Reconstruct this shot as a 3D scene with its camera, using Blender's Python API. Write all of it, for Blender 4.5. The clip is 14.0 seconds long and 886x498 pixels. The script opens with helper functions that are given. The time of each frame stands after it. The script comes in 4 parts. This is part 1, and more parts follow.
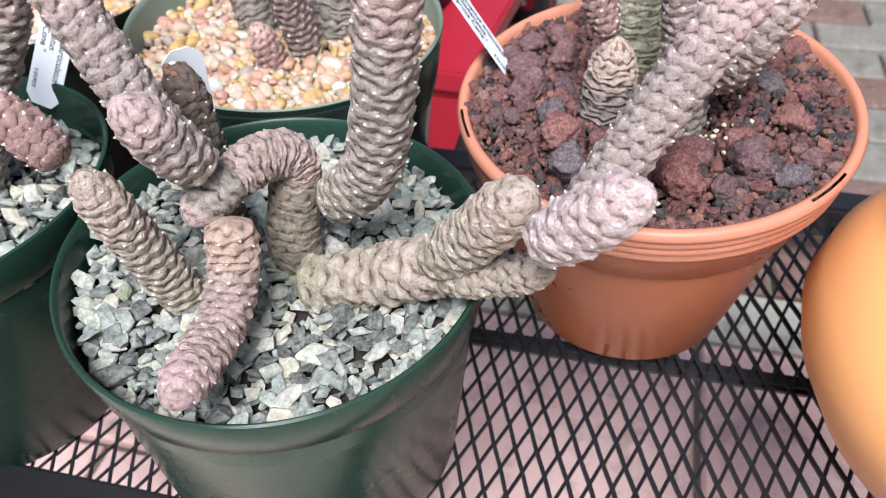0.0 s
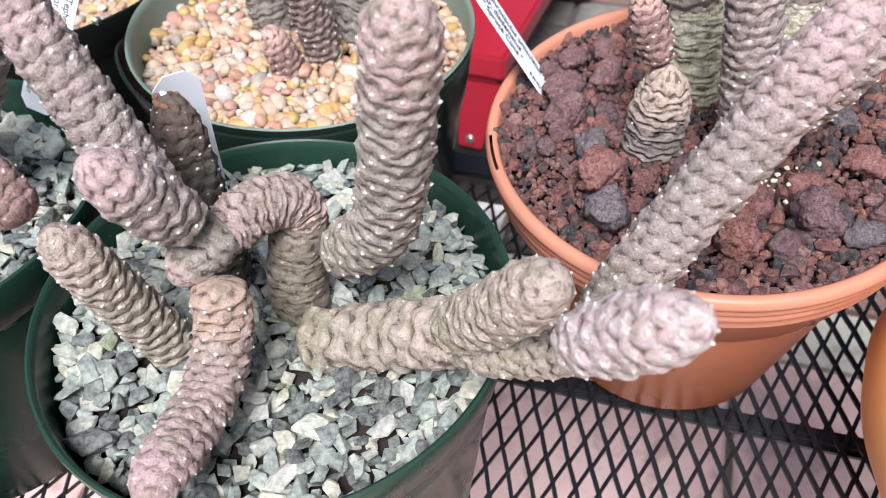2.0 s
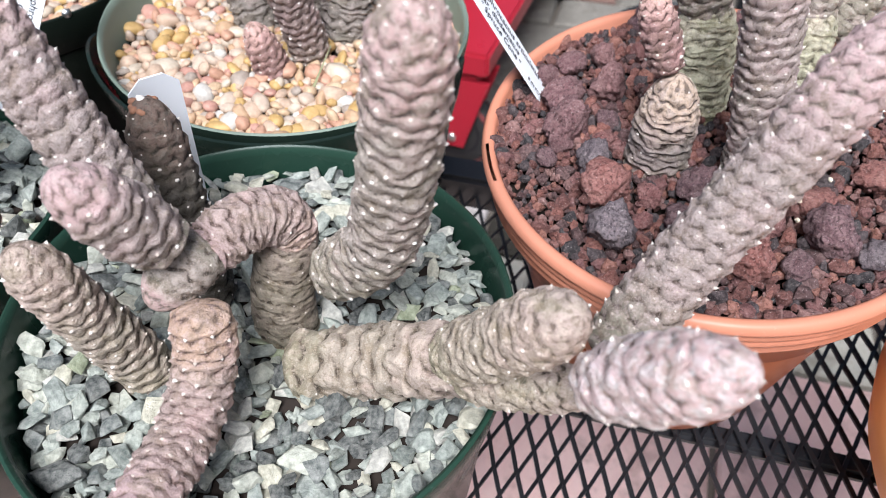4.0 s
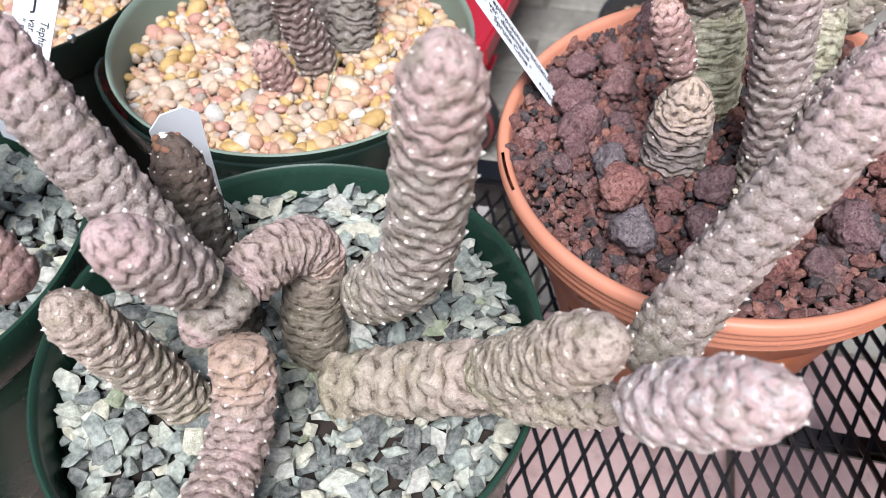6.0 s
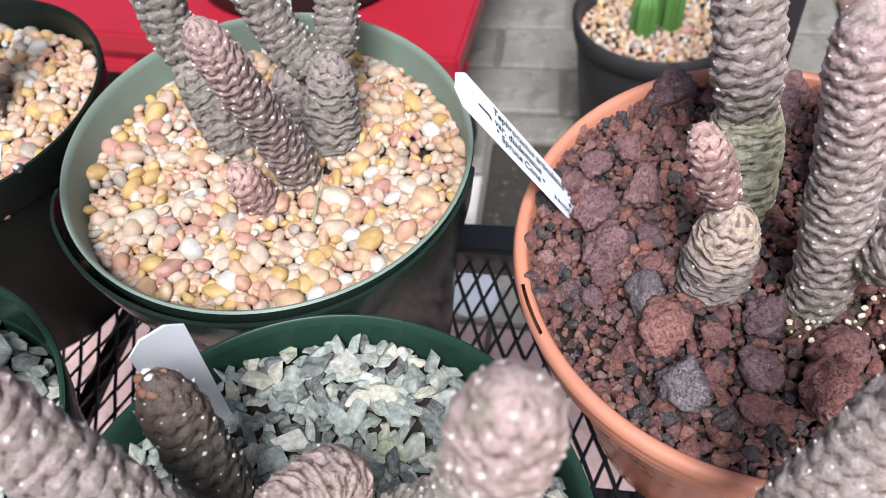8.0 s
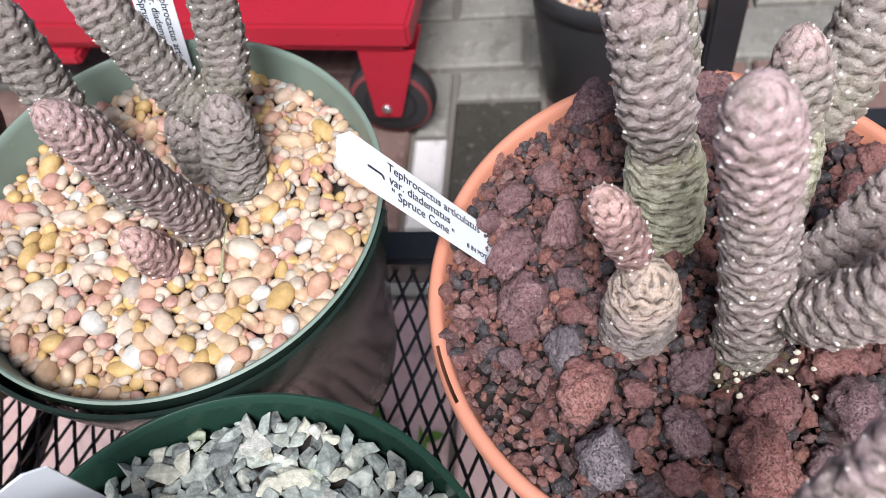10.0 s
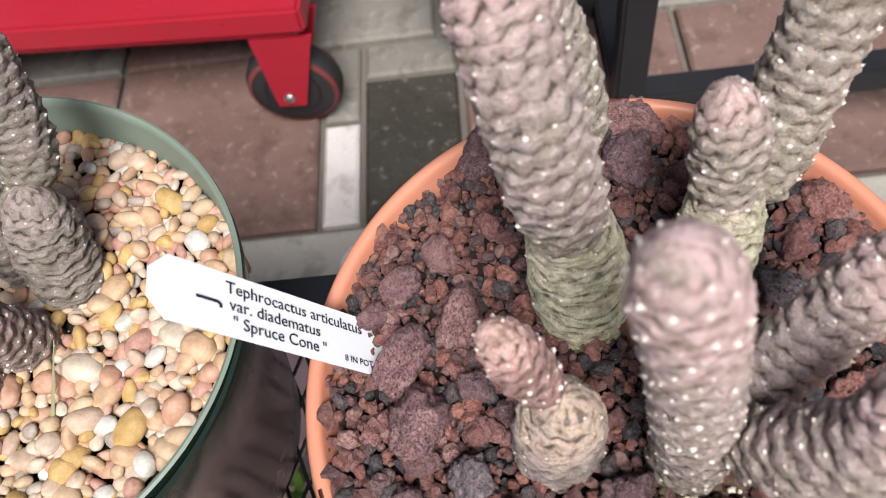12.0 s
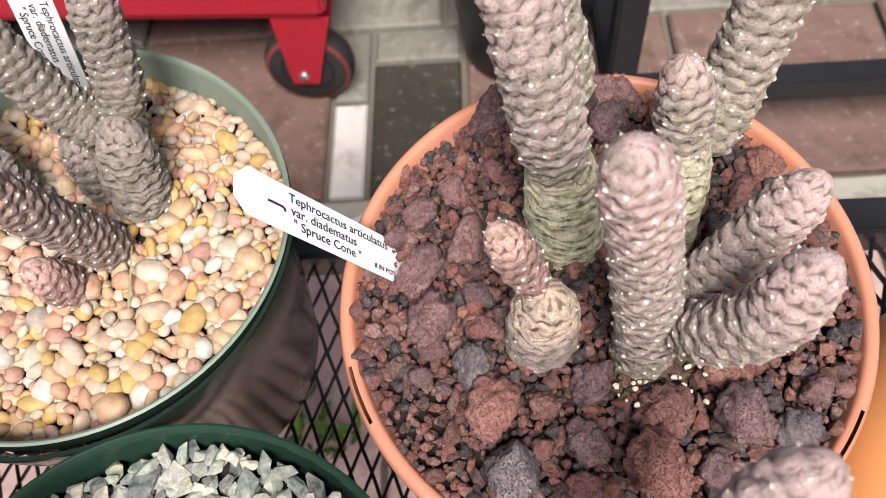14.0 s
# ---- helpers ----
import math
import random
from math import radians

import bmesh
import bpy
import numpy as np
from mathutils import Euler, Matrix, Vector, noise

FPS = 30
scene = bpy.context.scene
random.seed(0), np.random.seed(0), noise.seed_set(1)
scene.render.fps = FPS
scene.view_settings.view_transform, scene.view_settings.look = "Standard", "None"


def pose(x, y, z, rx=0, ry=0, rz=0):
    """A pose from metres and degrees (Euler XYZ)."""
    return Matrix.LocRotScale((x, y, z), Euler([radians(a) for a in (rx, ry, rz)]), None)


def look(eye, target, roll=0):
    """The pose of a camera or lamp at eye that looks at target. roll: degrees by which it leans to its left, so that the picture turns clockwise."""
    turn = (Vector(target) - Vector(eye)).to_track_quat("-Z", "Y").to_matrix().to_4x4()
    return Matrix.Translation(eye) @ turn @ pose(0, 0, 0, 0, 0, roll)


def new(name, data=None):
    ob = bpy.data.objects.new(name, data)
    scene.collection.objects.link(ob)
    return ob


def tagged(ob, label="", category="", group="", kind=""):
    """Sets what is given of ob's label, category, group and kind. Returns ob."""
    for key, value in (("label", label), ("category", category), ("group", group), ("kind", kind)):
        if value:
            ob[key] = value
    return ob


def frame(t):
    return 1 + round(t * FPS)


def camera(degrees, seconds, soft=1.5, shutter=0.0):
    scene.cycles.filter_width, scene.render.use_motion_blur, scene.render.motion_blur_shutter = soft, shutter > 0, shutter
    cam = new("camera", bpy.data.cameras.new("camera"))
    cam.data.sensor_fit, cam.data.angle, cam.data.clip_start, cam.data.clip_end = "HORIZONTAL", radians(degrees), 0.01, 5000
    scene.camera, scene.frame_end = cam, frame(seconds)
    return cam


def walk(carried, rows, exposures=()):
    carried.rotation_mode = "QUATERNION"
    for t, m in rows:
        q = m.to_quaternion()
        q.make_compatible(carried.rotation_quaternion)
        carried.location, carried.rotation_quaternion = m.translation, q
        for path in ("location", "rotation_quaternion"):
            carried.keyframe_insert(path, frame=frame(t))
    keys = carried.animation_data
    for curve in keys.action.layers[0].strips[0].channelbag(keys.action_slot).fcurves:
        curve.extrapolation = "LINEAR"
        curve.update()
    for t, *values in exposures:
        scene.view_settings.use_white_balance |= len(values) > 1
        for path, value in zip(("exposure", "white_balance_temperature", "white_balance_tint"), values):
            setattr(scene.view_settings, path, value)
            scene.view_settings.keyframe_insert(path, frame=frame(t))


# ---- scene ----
cam = camera(58.1, 14.0, soft=0.8)
PATH = [
    (0, (-0.001, 0.003, 1.195), (-0.039, 1.5, -0.131), -2.4),
    (0.5, (0.0, 0.019, 1.177), (-0.112, 1.522, -0.138), -2.9),
    (1, (0.009, 0.019, 1.196), (-0.138, 1.504, -0.135), -3.2),
    (1.5, (0.014, 0.031, 1.211), (-0.133, 1.491, -0.148), -3.2),
    (2, (0.003, 0.06, 1.197), (-0.113, 1.489, -0.197), -2.5),
    (2.5, (-0.002, 0.084, 1.189), (-0.081, 1.494, -0.227), -1.3),
    (4.8, (-0.014, 0.08, 1.193), (-0.061, 1.503, -0.212), -0.0),
    (5, (-0.016, 0.08, 1.195), (-0.067, 1.499, -0.214), -0.4),
    (5.5, (-0.018, 0.082, 1.194), (-0.073, 1.488, -0.229), -1.7),
    (6, (-0.018, 0.089, 1.202), (-0.064, 1.476, -0.239), -3.0),
    (6.5, (-0.017, 0.114, 1.215), (-0.044, 1.478, -0.246), -4.4),
    (7, (-0.035, 0.147, 1.219), (-0.033, 1.484, -0.267), -5.3),
    (7.5, (-0.037, 0.176, 1.222), (-0.022, 1.495, -0.281), -5.8),
    (7.7, (-0.035, 0.178, 1.228), (-0.017, 1.491, -0.28), -5.9),
    (9.8, (-0.004, 0.215, 1.234), (-0.026, 1.38, -0.391), -11.4),
    (10, (0.015, 0.231, 1.241), (0.001, 1.388, -0.39), -12.1),
    (10.5, (0.053, 0.273, 1.247), (0.075, 1.396, -0.407), -13.1),
    (11, (0.072, 0.303, 1.246), (0.12, 1.388, -0.434), -14.0),
    (11.5, (0.058, 0.302, 1.23), (0.127, 1.344, -0.476), -14.2),
    (12, (0.054, 0.306, 1.216), (0.133, 1.32, -0.506), -13.6),
    (12.5, (0.053, 0.307, 1.217), (0.133, 1.298, -0.518), -13.2),
    (13, (0.051, 0.306, 1.22), (0.131, 1.289, -0.52), -12.6),
    (13.5, (0.053, 0.302, 1.222), (0.136, 1.287, -0.517), -11.4),
    (14, (0.034, 0.253, 1.261), (0.141, 1.254, -0.467), -9.1),
]
walk(cam, [(t, look(eye, target, roll)) for t, eye, target, roll in PATH], exposures=[(0, 0.95, 6050, 10), (10, 0.90, 6050, 10), (11, 0.82, 6350, 10), (12.5, 0.85, 6600, 10), (14, 0.95, 6850, 10)])
cam.data.dof.use_dof = True
cam.data.dof.focus_distance = 0.31
cam.data.dof.aperture_fstop = 15.0

# ---- light: bright overcast day ----
world = bpy.data.worlds.new("world")
scene.world = world
world.use_nodes = True
wn = world.node_tree
sky = wn.nodes.new("ShaderNodeTexSky")
sky.sky_type, sky.sun_disc = "NISHITA", False
sky.sun_elevation, sky.sun_rotation = radians(57), radians(176)
sky.air_density, sky.dust_density = 1.0, 4.0
wn.links.new(sky.outputs[0], wn.nodes["Background"].inputs[0])
wn.nodes["Background"].inputs[1].default_value = 0.046
sun_data = bpy.data.lights.new("sun", "SUN")
sun_data.energy, sun_data.angle, sun_data.color = 3.75, radians(26), (1.0, 0.985, 0.975)
sun = new("sun", sun_data)
sun.matrix_world = look((-0.12, -0.88, 2.82), (0.0, 0.35, 0.9))

# ---- materials ----
TURN = radians(-13.5)          # the shelf and the paving lie turned by this
U = Vector((math.cos(TURN), math.sin(TURN), 0))
V = Vector((-math.sin(TURN), math.cos(TURN), 0))
GROUND, DECK = 0.475, 0.812


def uv(u, v, z):
    return U * u + V * v + Vector((0, 0, z))


def mat(name, rough=0.6, metal=0.0, spec=0.5):
    m = bpy.data.materials.new(name)
    m.use_nodes = True
    b = m.node_tree.nodes["Principled BSDF"]
    b.inputs["Roughness"].default_value, b.inputs["Metallic"].default_value = rough, metal
    b.inputs["Specular IOR Level"].default_value = spec
    return m, m.node_tree, b


def nd(nt, kind, **sets):
    n = nt.nodes.new(kind)
    for k, v in sets.items():
        n.inputs[k.replace("_", " ")].default_value = v
    return n


def noise_node(nt, scale, detail=3.0, rough=0.55):
    tc = nt.nodes.get("Texture Coordinate") or nt.nodes.new("ShaderNodeTexCoord")
    n = nd(nt, "ShaderNodeTexNoise", Scale=scale, Detail=detail, Roughness=rough)
    nt.links.new(tc.outputs["Object"], n.inputs["Vector"])
    return n


def ramp(nt, fac, stops):
    r = nt.nodes.new("ShaderNodeValToRGB")
    el = r.color_ramp.elements
    while len(el) < len(stops):
        el.new(0.5)
    for e, (p, c) in zip(el, stops):
        e.position, e.color = p, (*c, 1)
    nt.links.new(fac, r.inputs[0])
    return r


def mix(nt, fac, a, b, how="MIX"):
    m = nt.nodes.new("ShaderNodeMix")
    m.data_type, m.blend_type = "RGBA", how
    for sock, val in ((m.inputs[0], fac), (m.inputs[6], a), (m.inputs[7], b)):
        if isinstance(val, (int, float)):
            sock.default_value = val
        elif isinstance(val, tuple):
            sock.default_value = (*val, 1)
        else:
            nt.links.new(val, sock)
    return m.outputs[2]


def bump(nt, bsdf, height, strength, distance=0.001):
    b = nd(nt, "ShaderNodeBump", Strength=strength, Distance=distance)
    nt.links.new(height, b.inputs["Height"])
    nt.links.new(b.outputs[0], bsdf.inputs["Normal"])


def maprange(nt, val, a, b, c=0.0, d=1.0):
    m = nt.nodes.new("ShaderNodeMapRange")
    nt.links.new(val, m.inputs[0])
    for i, x in enumerate((a, b, c, d)):
        m.inputs[i + 1].default_value = x
    return m.outputs[0]


def attr(nt, name):
    a = nt.nodes.new("ShaderNodeAttribute")
    a.attribute_name = name
    return a.outputs["Fac"]


def cactus_mat(name, base, mid, tip, low, tip_at=0.75, gain=1.16):
    """Skin of a joint: base to tip along its length, paler on the tubercles, crease shade painted in, brown scurf and a
    fine waxy grain.
    """
    m, nt, b = mat(name, 0.74, spec=0.22)
    along, tub = attr(nt, "along"), attr(nt, "tub")
    base, mid, tip = (tuple(min(0.80, c * gain) for c in q) for q in (base, mid, tip))
    brown = tuple(c * f for c, f in zip(mid, (0.66, 0.58, 0.48)))
    pale_c = tuple(min(0.76, c * f) for c, f in zip(mid, (1.45, 1.40, 1.39)))
    big, fine = noise_node(nt, 45, 4), noise_node(nt, 1500, 4, 0.7)
    wob = nt.nodes.new("ShaderNodeMath")
    wob.operation = "MULTIPLY_ADD"
    nt.links.new(big.outputs[0], wob.inputs[0])
    wob.inputs[1].default_value = 0.35
    nt.links.new(along, wob.inputs[2])
    col = ramp(nt, wob.outputs[0], [(0.25, base), (0.46, mid), (tip_at + 0.12, mid), (min(1.0, tip_at + 0.38), tip)]).outputs[0]
    # shade of creases and flanks, and bright crowns, put into the colour by tubercle height
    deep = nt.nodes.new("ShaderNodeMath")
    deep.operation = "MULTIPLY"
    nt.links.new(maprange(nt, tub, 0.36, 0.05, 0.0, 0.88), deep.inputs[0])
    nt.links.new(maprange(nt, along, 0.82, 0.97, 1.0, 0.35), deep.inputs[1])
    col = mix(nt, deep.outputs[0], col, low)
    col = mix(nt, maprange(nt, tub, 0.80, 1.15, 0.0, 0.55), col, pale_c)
    crease_shade = ramp(nt, tub, [(0.0, (0.40, 0.37, 0.35)), (0.30, (0.74, 0.72, 0.70)), (0.75, (0.92, 0.91, 0.90)), (1.0, (1.0, 1.0, 1.0))]).outputs[0]
    col = mix(nt, 1.0, col, crease_shade, "MULTIPLY")
    hue = noise_node(nt, 75, 3, 0.6)
    col = mix(nt, maprange(nt, hue.outputs[0], 0.54, 0.70, 0.0, 0.50), col, tuple(c * f for c, f in zip(mid, (0.82, 0.92, 0.76))))
    col = mix(nt, maprange(nt, hue.outputs[0], 0.46, 0.32, 0.0, 0.50), col, tuple(c * f for c, f in zip(mid, (1.25, 1.08, 1.12))))
    blot = noise_node(nt, 150, 5, 0.72)
    col = mix(nt, maprange(nt, blot.outputs[0], 0.50, 0.66, 0.0, 0.65), col, brown)
    pale = noise_node(nt, 380, 4, 0.65)
    col = mix(nt, maprange(nt, pale.outputs[0], 0.50, 0.64, 0.0, 0.50), col, pale_c)
    dirt = noise_node(nt, 520, 4, 0.7)
    col = mix(nt, maprange(nt, dirt.outputs[0], 0.47, 0.34, 0.0, 0.60), col, tuple(c * 0.55 for c in brown))
    speck = noise_node(nt, 1900, 2, 0.6)
    col = mix(nt, maprange(nt, speck.outputs[0], 0.55, 0.66, 0.0, 0.40), col, pale_c)
    col = mix(nt, maprange(nt, speck.outputs[0], 0.44, 0.30, 0.0, 0.5), col, brown)
    nt.links.new(col, b.inputs["Base Color"])
    h = mix(nt, 0.45, dirt.outputs[0], fine.outputs[0])
    bump(nt, b, h, 1.0, 0.0024)
    return m


def stone_mat(name, stops, rough, grain=900, vein=140, pores=0.0, strength=0.5, island=False, unit=0.015, wash=0.2, dark=0.62):
    """Stones: a colour for each one, a finer mottle, and a broken or smooth surface; pores have their shade painted in.
    """
    m, nt, b = mat(name, rough, spec=0.35)
    k = 1.0 if island else unit
    grain, vein, deep = grain * k, vein * k, 0.0016
    if island:
        rnd = nt.nodes.new("ShaderNodeNewGeometry").outputs["Random Per Island"]
    else:
        rnd = nt.nodes.new("ShaderNodeObjectInfo").outputs["Random"]
    r = ramp(nt, rnd, stops)
    r.color_ramp.interpolation = "CONSTANT" if len(stops) > 3 else "LINEAR"
    v1, v2 = noise_node(nt, vein, 5, 0.65), noise_node(nt, grain, 3)
    col = mix(nt, maprange(nt, v1.outputs[0], 0.35, 0.7, 0.0, 1.0), mix(nt, 1.0, r.outputs[0], (dark, dark, dark * 1.02), "MULTIPLY"), mix(nt, wash, r.outputs[0], (0.75, 0.72, 0.66)))
    h = mix(nt, 0.7, v1.outputs[0], v2.outputs[0])
    if pores:
        vo = nd(nt, "ShaderNodeTexVoronoi", Scale=1500.0 * k, Randomness=1.0)
        v3 = noise_node(nt, 620 * k, 5, 0.75)
        warp = mix(nt, 0.06, nt.nodes["Texture Coordinate"].outputs["Object"], v3.outputs["Color"])
        nt.links.new(warp, vo.inputs["Vector"])
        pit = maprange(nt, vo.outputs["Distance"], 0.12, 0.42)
        # pits and hollows get their shade in the colour, following the bump height
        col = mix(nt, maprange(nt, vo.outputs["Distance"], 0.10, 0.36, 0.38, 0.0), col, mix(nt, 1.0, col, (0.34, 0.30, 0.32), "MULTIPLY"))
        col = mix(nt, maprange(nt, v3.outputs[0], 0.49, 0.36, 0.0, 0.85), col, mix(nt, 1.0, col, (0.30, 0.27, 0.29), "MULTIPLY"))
        col = mix(nt, maprange(nt, v3.outputs[0], 0.53, 0.68, 0.0, 0.55), col, mix(nt, 0.35, col, (0.62, 0.46, 0.43)))
        spk = noise_node(nt, 1500 * k, 1)
        col = mix(nt, maprange(nt, spk.outputs[0], 0.68, 0.75, 0.0, 0.35), col, (0.72, 0.66, 0.64))
        h = mix(nt, 0.6, v3.outputs[0], pit)
    nt.links.new(col, b.inputs["Base Color"])
    bump(nt, b, h, strength, deep)
    return m


def plastic_mat(name, c1, c2, rough, scratch=0.25, dust=(0.5, 0.48, 0.44), spec=0.30):
    m, nt, b = mat(name, rough, spec=spec)
    n1, n2 = noise_node(nt, 18, 4), noise_node(nt, 420, 4, 0.7)
    col = mix(nt, n1.outputs[0], c1, c2)
    col = mix(nt, maprange(nt, n2.outputs[0], 0.62, 0.8, 0.0, scratch), col, dust)
    nt.links.new(col, b.inputs["Base Color"])
    nt.links.new(maprange(nt, n1.outputs[0], 0.3, 0.7, rough - 0.08, rough + 0.12), b.inputs["Roughness"])
    bump(nt, b, n2.outputs[0], 0.12, 0.0006)
    return m


M_GREEN = plastic_mat("green_plastic", (0.013, 0.035, 0.024), (0.019, 0.045, 0.032), 0.24, 0.10, spec=0.16)
# far pot's green, blackened in its base colour for the blocked sky there
M_GREEN_SHADED = plastic_mat("shaded_green_plastic", (0.005, 0.008, 0.006), (0.008, 0.012, 0.009), 0.42, 0.06, spec=0.14)
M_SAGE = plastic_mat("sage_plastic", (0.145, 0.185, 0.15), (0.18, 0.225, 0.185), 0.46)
# the sage pot's outside, with the shade below its rim painted into the colour
M_SAGE_SHADED = plastic_mat("sage_plastic_shaded", (0.009, 0.016, 0.012), (0.014, 0.023, 0.018), 0.18, 0.06)
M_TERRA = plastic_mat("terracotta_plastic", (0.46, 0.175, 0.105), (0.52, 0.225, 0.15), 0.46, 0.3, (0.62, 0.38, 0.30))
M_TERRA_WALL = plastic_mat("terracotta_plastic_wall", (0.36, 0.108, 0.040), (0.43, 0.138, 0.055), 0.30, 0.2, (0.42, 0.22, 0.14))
M_ORANGE = plastic_mat("orange_glaze", (0.90, 0.43, 0.17), (0.87, 0.39, 0.145), 0.36, 0.15, (0.75, 0.5, 0.3))
M_BLACK = plastic_mat("black_plastic", (0.020, 0.020, 0.022), (0.030, 0.030, 0.032), 0.45)
M_STEEL = plastic_mat("black_painted_steel", (0.010, 0.010, 0.012), (0.018, 0.018, 0.021), 0.38, 0.35, (0.16, 0.14, 0.13))
M_RED = plastic_mat("red_painted_steel", (0.33, 0.016, 0.030), (0.27, 0.012, 0.024), 0.34, 0.3, (0.30, 0.08, 0.07))
M_RUBBER = plastic_mat("dark_rubber", (0.014, 0.013, 0.014), (0.026, 0.024, 0.024), 0.6, 0.15)
M_WHITE = plastic_mat("white_tag_plastic", (0.80, 0.82, 0.86), (0.74, 0.77, 0.82), 0.35, 0.12, (0.6, 0.58, 0.55))
M_INK = mat("black_ink", 0.5)[0]
M_INK.node_tree.nodes["Principled BSDF"].inputs["Base Color"].default_value = (0.02, 0.02, 0.03, 1)
M_SOIL = plastic_mat("dark_soil", (0.018, 0.013, 0.011), (0.035, 0.026, 0.021), 0.9, 0.4, (0.10, 0.07, 0.06))

SLATE = [(0.0, (0.085, 0.099, 0.096)), (0.11, (0.316, 0.36, 0.323)), (0.25, (0.464, 0.51, 0.441)), (0.41, (0.141, 0.166, 0.158)), (0.52, (0.548, 0.571, 0.473)), (0.65, (0.358, 0.41, 0.366)), (0.75, (0.695, 0.665, 0.517)), (0.84, (0.632, 0.62, 0.548)), (0.92, (0.198, 0.237, 0.211)), (0.97, (0.464, 0.52, 0.323))]
M_SLATE = stone_mat("slate_chip", SLATE, 0.78, 1800, 300, strength=0.9, wash=0.30, dark=0.50)
M_SLATE_J = stone_mat("slate_chip_bed", SLATE, 0.78, 1800, 300, strength=0.9, island=True, wash=0.30, dark=0.50)
PEBBLE = [(0.0, (0.518, 0.328, 0.19)), (0.14, (0.55, 0.393, 0.282)), (0.28, (0.502, 0.272, 0.175)), (0.4, (0.567, 0.473, 0.365)), (0.47, (0.535, 0.337, 0.114)), (0.6, (0.55, 0.385, 0.236)), (0.7, (0.356, 0.289, 0.236)), (0.75, (0.469, 0.24, 0.183)), (0.85, (0.55, 0.425, 0.328)), (0.95, (0.591, 0.553, 0.496))]
M_PEBBLE = stone_mat("river_pebble", PEBBLE, 0.58, 900, 120, strength=0.25, wash=0.1)
M_PEBBLE_J = stone_mat("river_pebble_bed", PEBBLE, 0.58, 900, 120, strength=0.25, island=True, wash=0.1)
LAVA = [(0.0, (0.18, 0.068, 0.057)), (0.18, (0.256, 0.095, 0.074)), (0.34, (0.118, 0.06, 0.059)), (0.46, (0.322, 0.135, 0.099)), (0.55, (0.081, 0.06, 0.064)), (0.66, (0.208, 0.088, 0.083)), (0.8, (0.045, 0.038, 0.042)), (0.88, (0.284, 0.149, 0.133))]
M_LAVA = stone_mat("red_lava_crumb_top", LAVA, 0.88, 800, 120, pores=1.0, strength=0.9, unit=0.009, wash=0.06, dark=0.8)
ROCK = [(0.0, (0.197, 0.094, 0.099)), (0.22, (0.266, 0.102, 0.086)), (0.4, (0.163, 0.086, 0.094)), (0.62, (0.231, 0.09, 0.084)), (0.84, (0.146, 0.114, 0.126)), (0.9, (0.257, 0.126, 0.122))]
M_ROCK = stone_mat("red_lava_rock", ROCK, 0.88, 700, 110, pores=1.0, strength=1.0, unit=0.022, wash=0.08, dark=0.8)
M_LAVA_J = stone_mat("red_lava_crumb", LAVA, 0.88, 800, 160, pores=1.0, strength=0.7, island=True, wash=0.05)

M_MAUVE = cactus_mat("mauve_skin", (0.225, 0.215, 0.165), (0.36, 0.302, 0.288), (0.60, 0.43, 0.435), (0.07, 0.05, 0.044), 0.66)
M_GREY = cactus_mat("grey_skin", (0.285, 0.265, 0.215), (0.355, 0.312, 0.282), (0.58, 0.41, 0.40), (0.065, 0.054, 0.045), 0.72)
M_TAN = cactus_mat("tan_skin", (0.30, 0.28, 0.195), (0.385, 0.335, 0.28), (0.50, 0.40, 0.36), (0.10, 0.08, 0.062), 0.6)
# the trunk's skin is toned down because it stands in shade under the arms
M_TRUNK_SHADED = cactus_mat("trunk_skin_shaded", (0.20, 0.185, 0.13), (0.26, 0.225, 0.18), (0.33, 0.27, 0.235), (0.07, 0.055, 0.045), 0.6)
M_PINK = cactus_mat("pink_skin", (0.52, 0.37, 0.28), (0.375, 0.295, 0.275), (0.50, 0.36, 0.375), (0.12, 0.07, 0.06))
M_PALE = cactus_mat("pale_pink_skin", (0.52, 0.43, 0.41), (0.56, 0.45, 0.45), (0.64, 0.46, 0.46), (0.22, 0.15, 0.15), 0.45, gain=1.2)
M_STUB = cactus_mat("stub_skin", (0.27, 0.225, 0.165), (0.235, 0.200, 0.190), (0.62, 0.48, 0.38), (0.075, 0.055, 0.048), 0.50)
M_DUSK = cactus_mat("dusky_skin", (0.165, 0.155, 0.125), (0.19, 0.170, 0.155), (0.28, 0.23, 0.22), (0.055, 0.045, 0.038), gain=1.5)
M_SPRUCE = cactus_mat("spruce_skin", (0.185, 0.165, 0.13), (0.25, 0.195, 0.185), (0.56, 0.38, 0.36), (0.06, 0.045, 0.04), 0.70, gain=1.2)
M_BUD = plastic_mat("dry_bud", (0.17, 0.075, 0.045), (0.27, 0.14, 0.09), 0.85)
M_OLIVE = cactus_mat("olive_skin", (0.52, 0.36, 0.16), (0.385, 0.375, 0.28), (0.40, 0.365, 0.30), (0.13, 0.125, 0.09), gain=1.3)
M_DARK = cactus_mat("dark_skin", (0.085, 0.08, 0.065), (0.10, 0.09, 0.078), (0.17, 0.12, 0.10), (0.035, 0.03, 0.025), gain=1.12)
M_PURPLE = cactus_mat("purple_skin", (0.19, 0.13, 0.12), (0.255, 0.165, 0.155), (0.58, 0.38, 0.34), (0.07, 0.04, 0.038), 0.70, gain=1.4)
M_AREOLE, _nt, _b = mat("pale_areole_wool", 0.85, spec=0.2)
_nt.links.new(ramp(_nt, _nt.nodes.new("ShaderNodeNewGeometry").outputs["Random Per Island"], [(0.0, (0.48, 0.40, 0.35)), (0.35, (0.56, 0.50, 0.45)), (1.0, (0.70, 0.66, 0.62))]).outputs[0], _b.inputs["Base Color"])


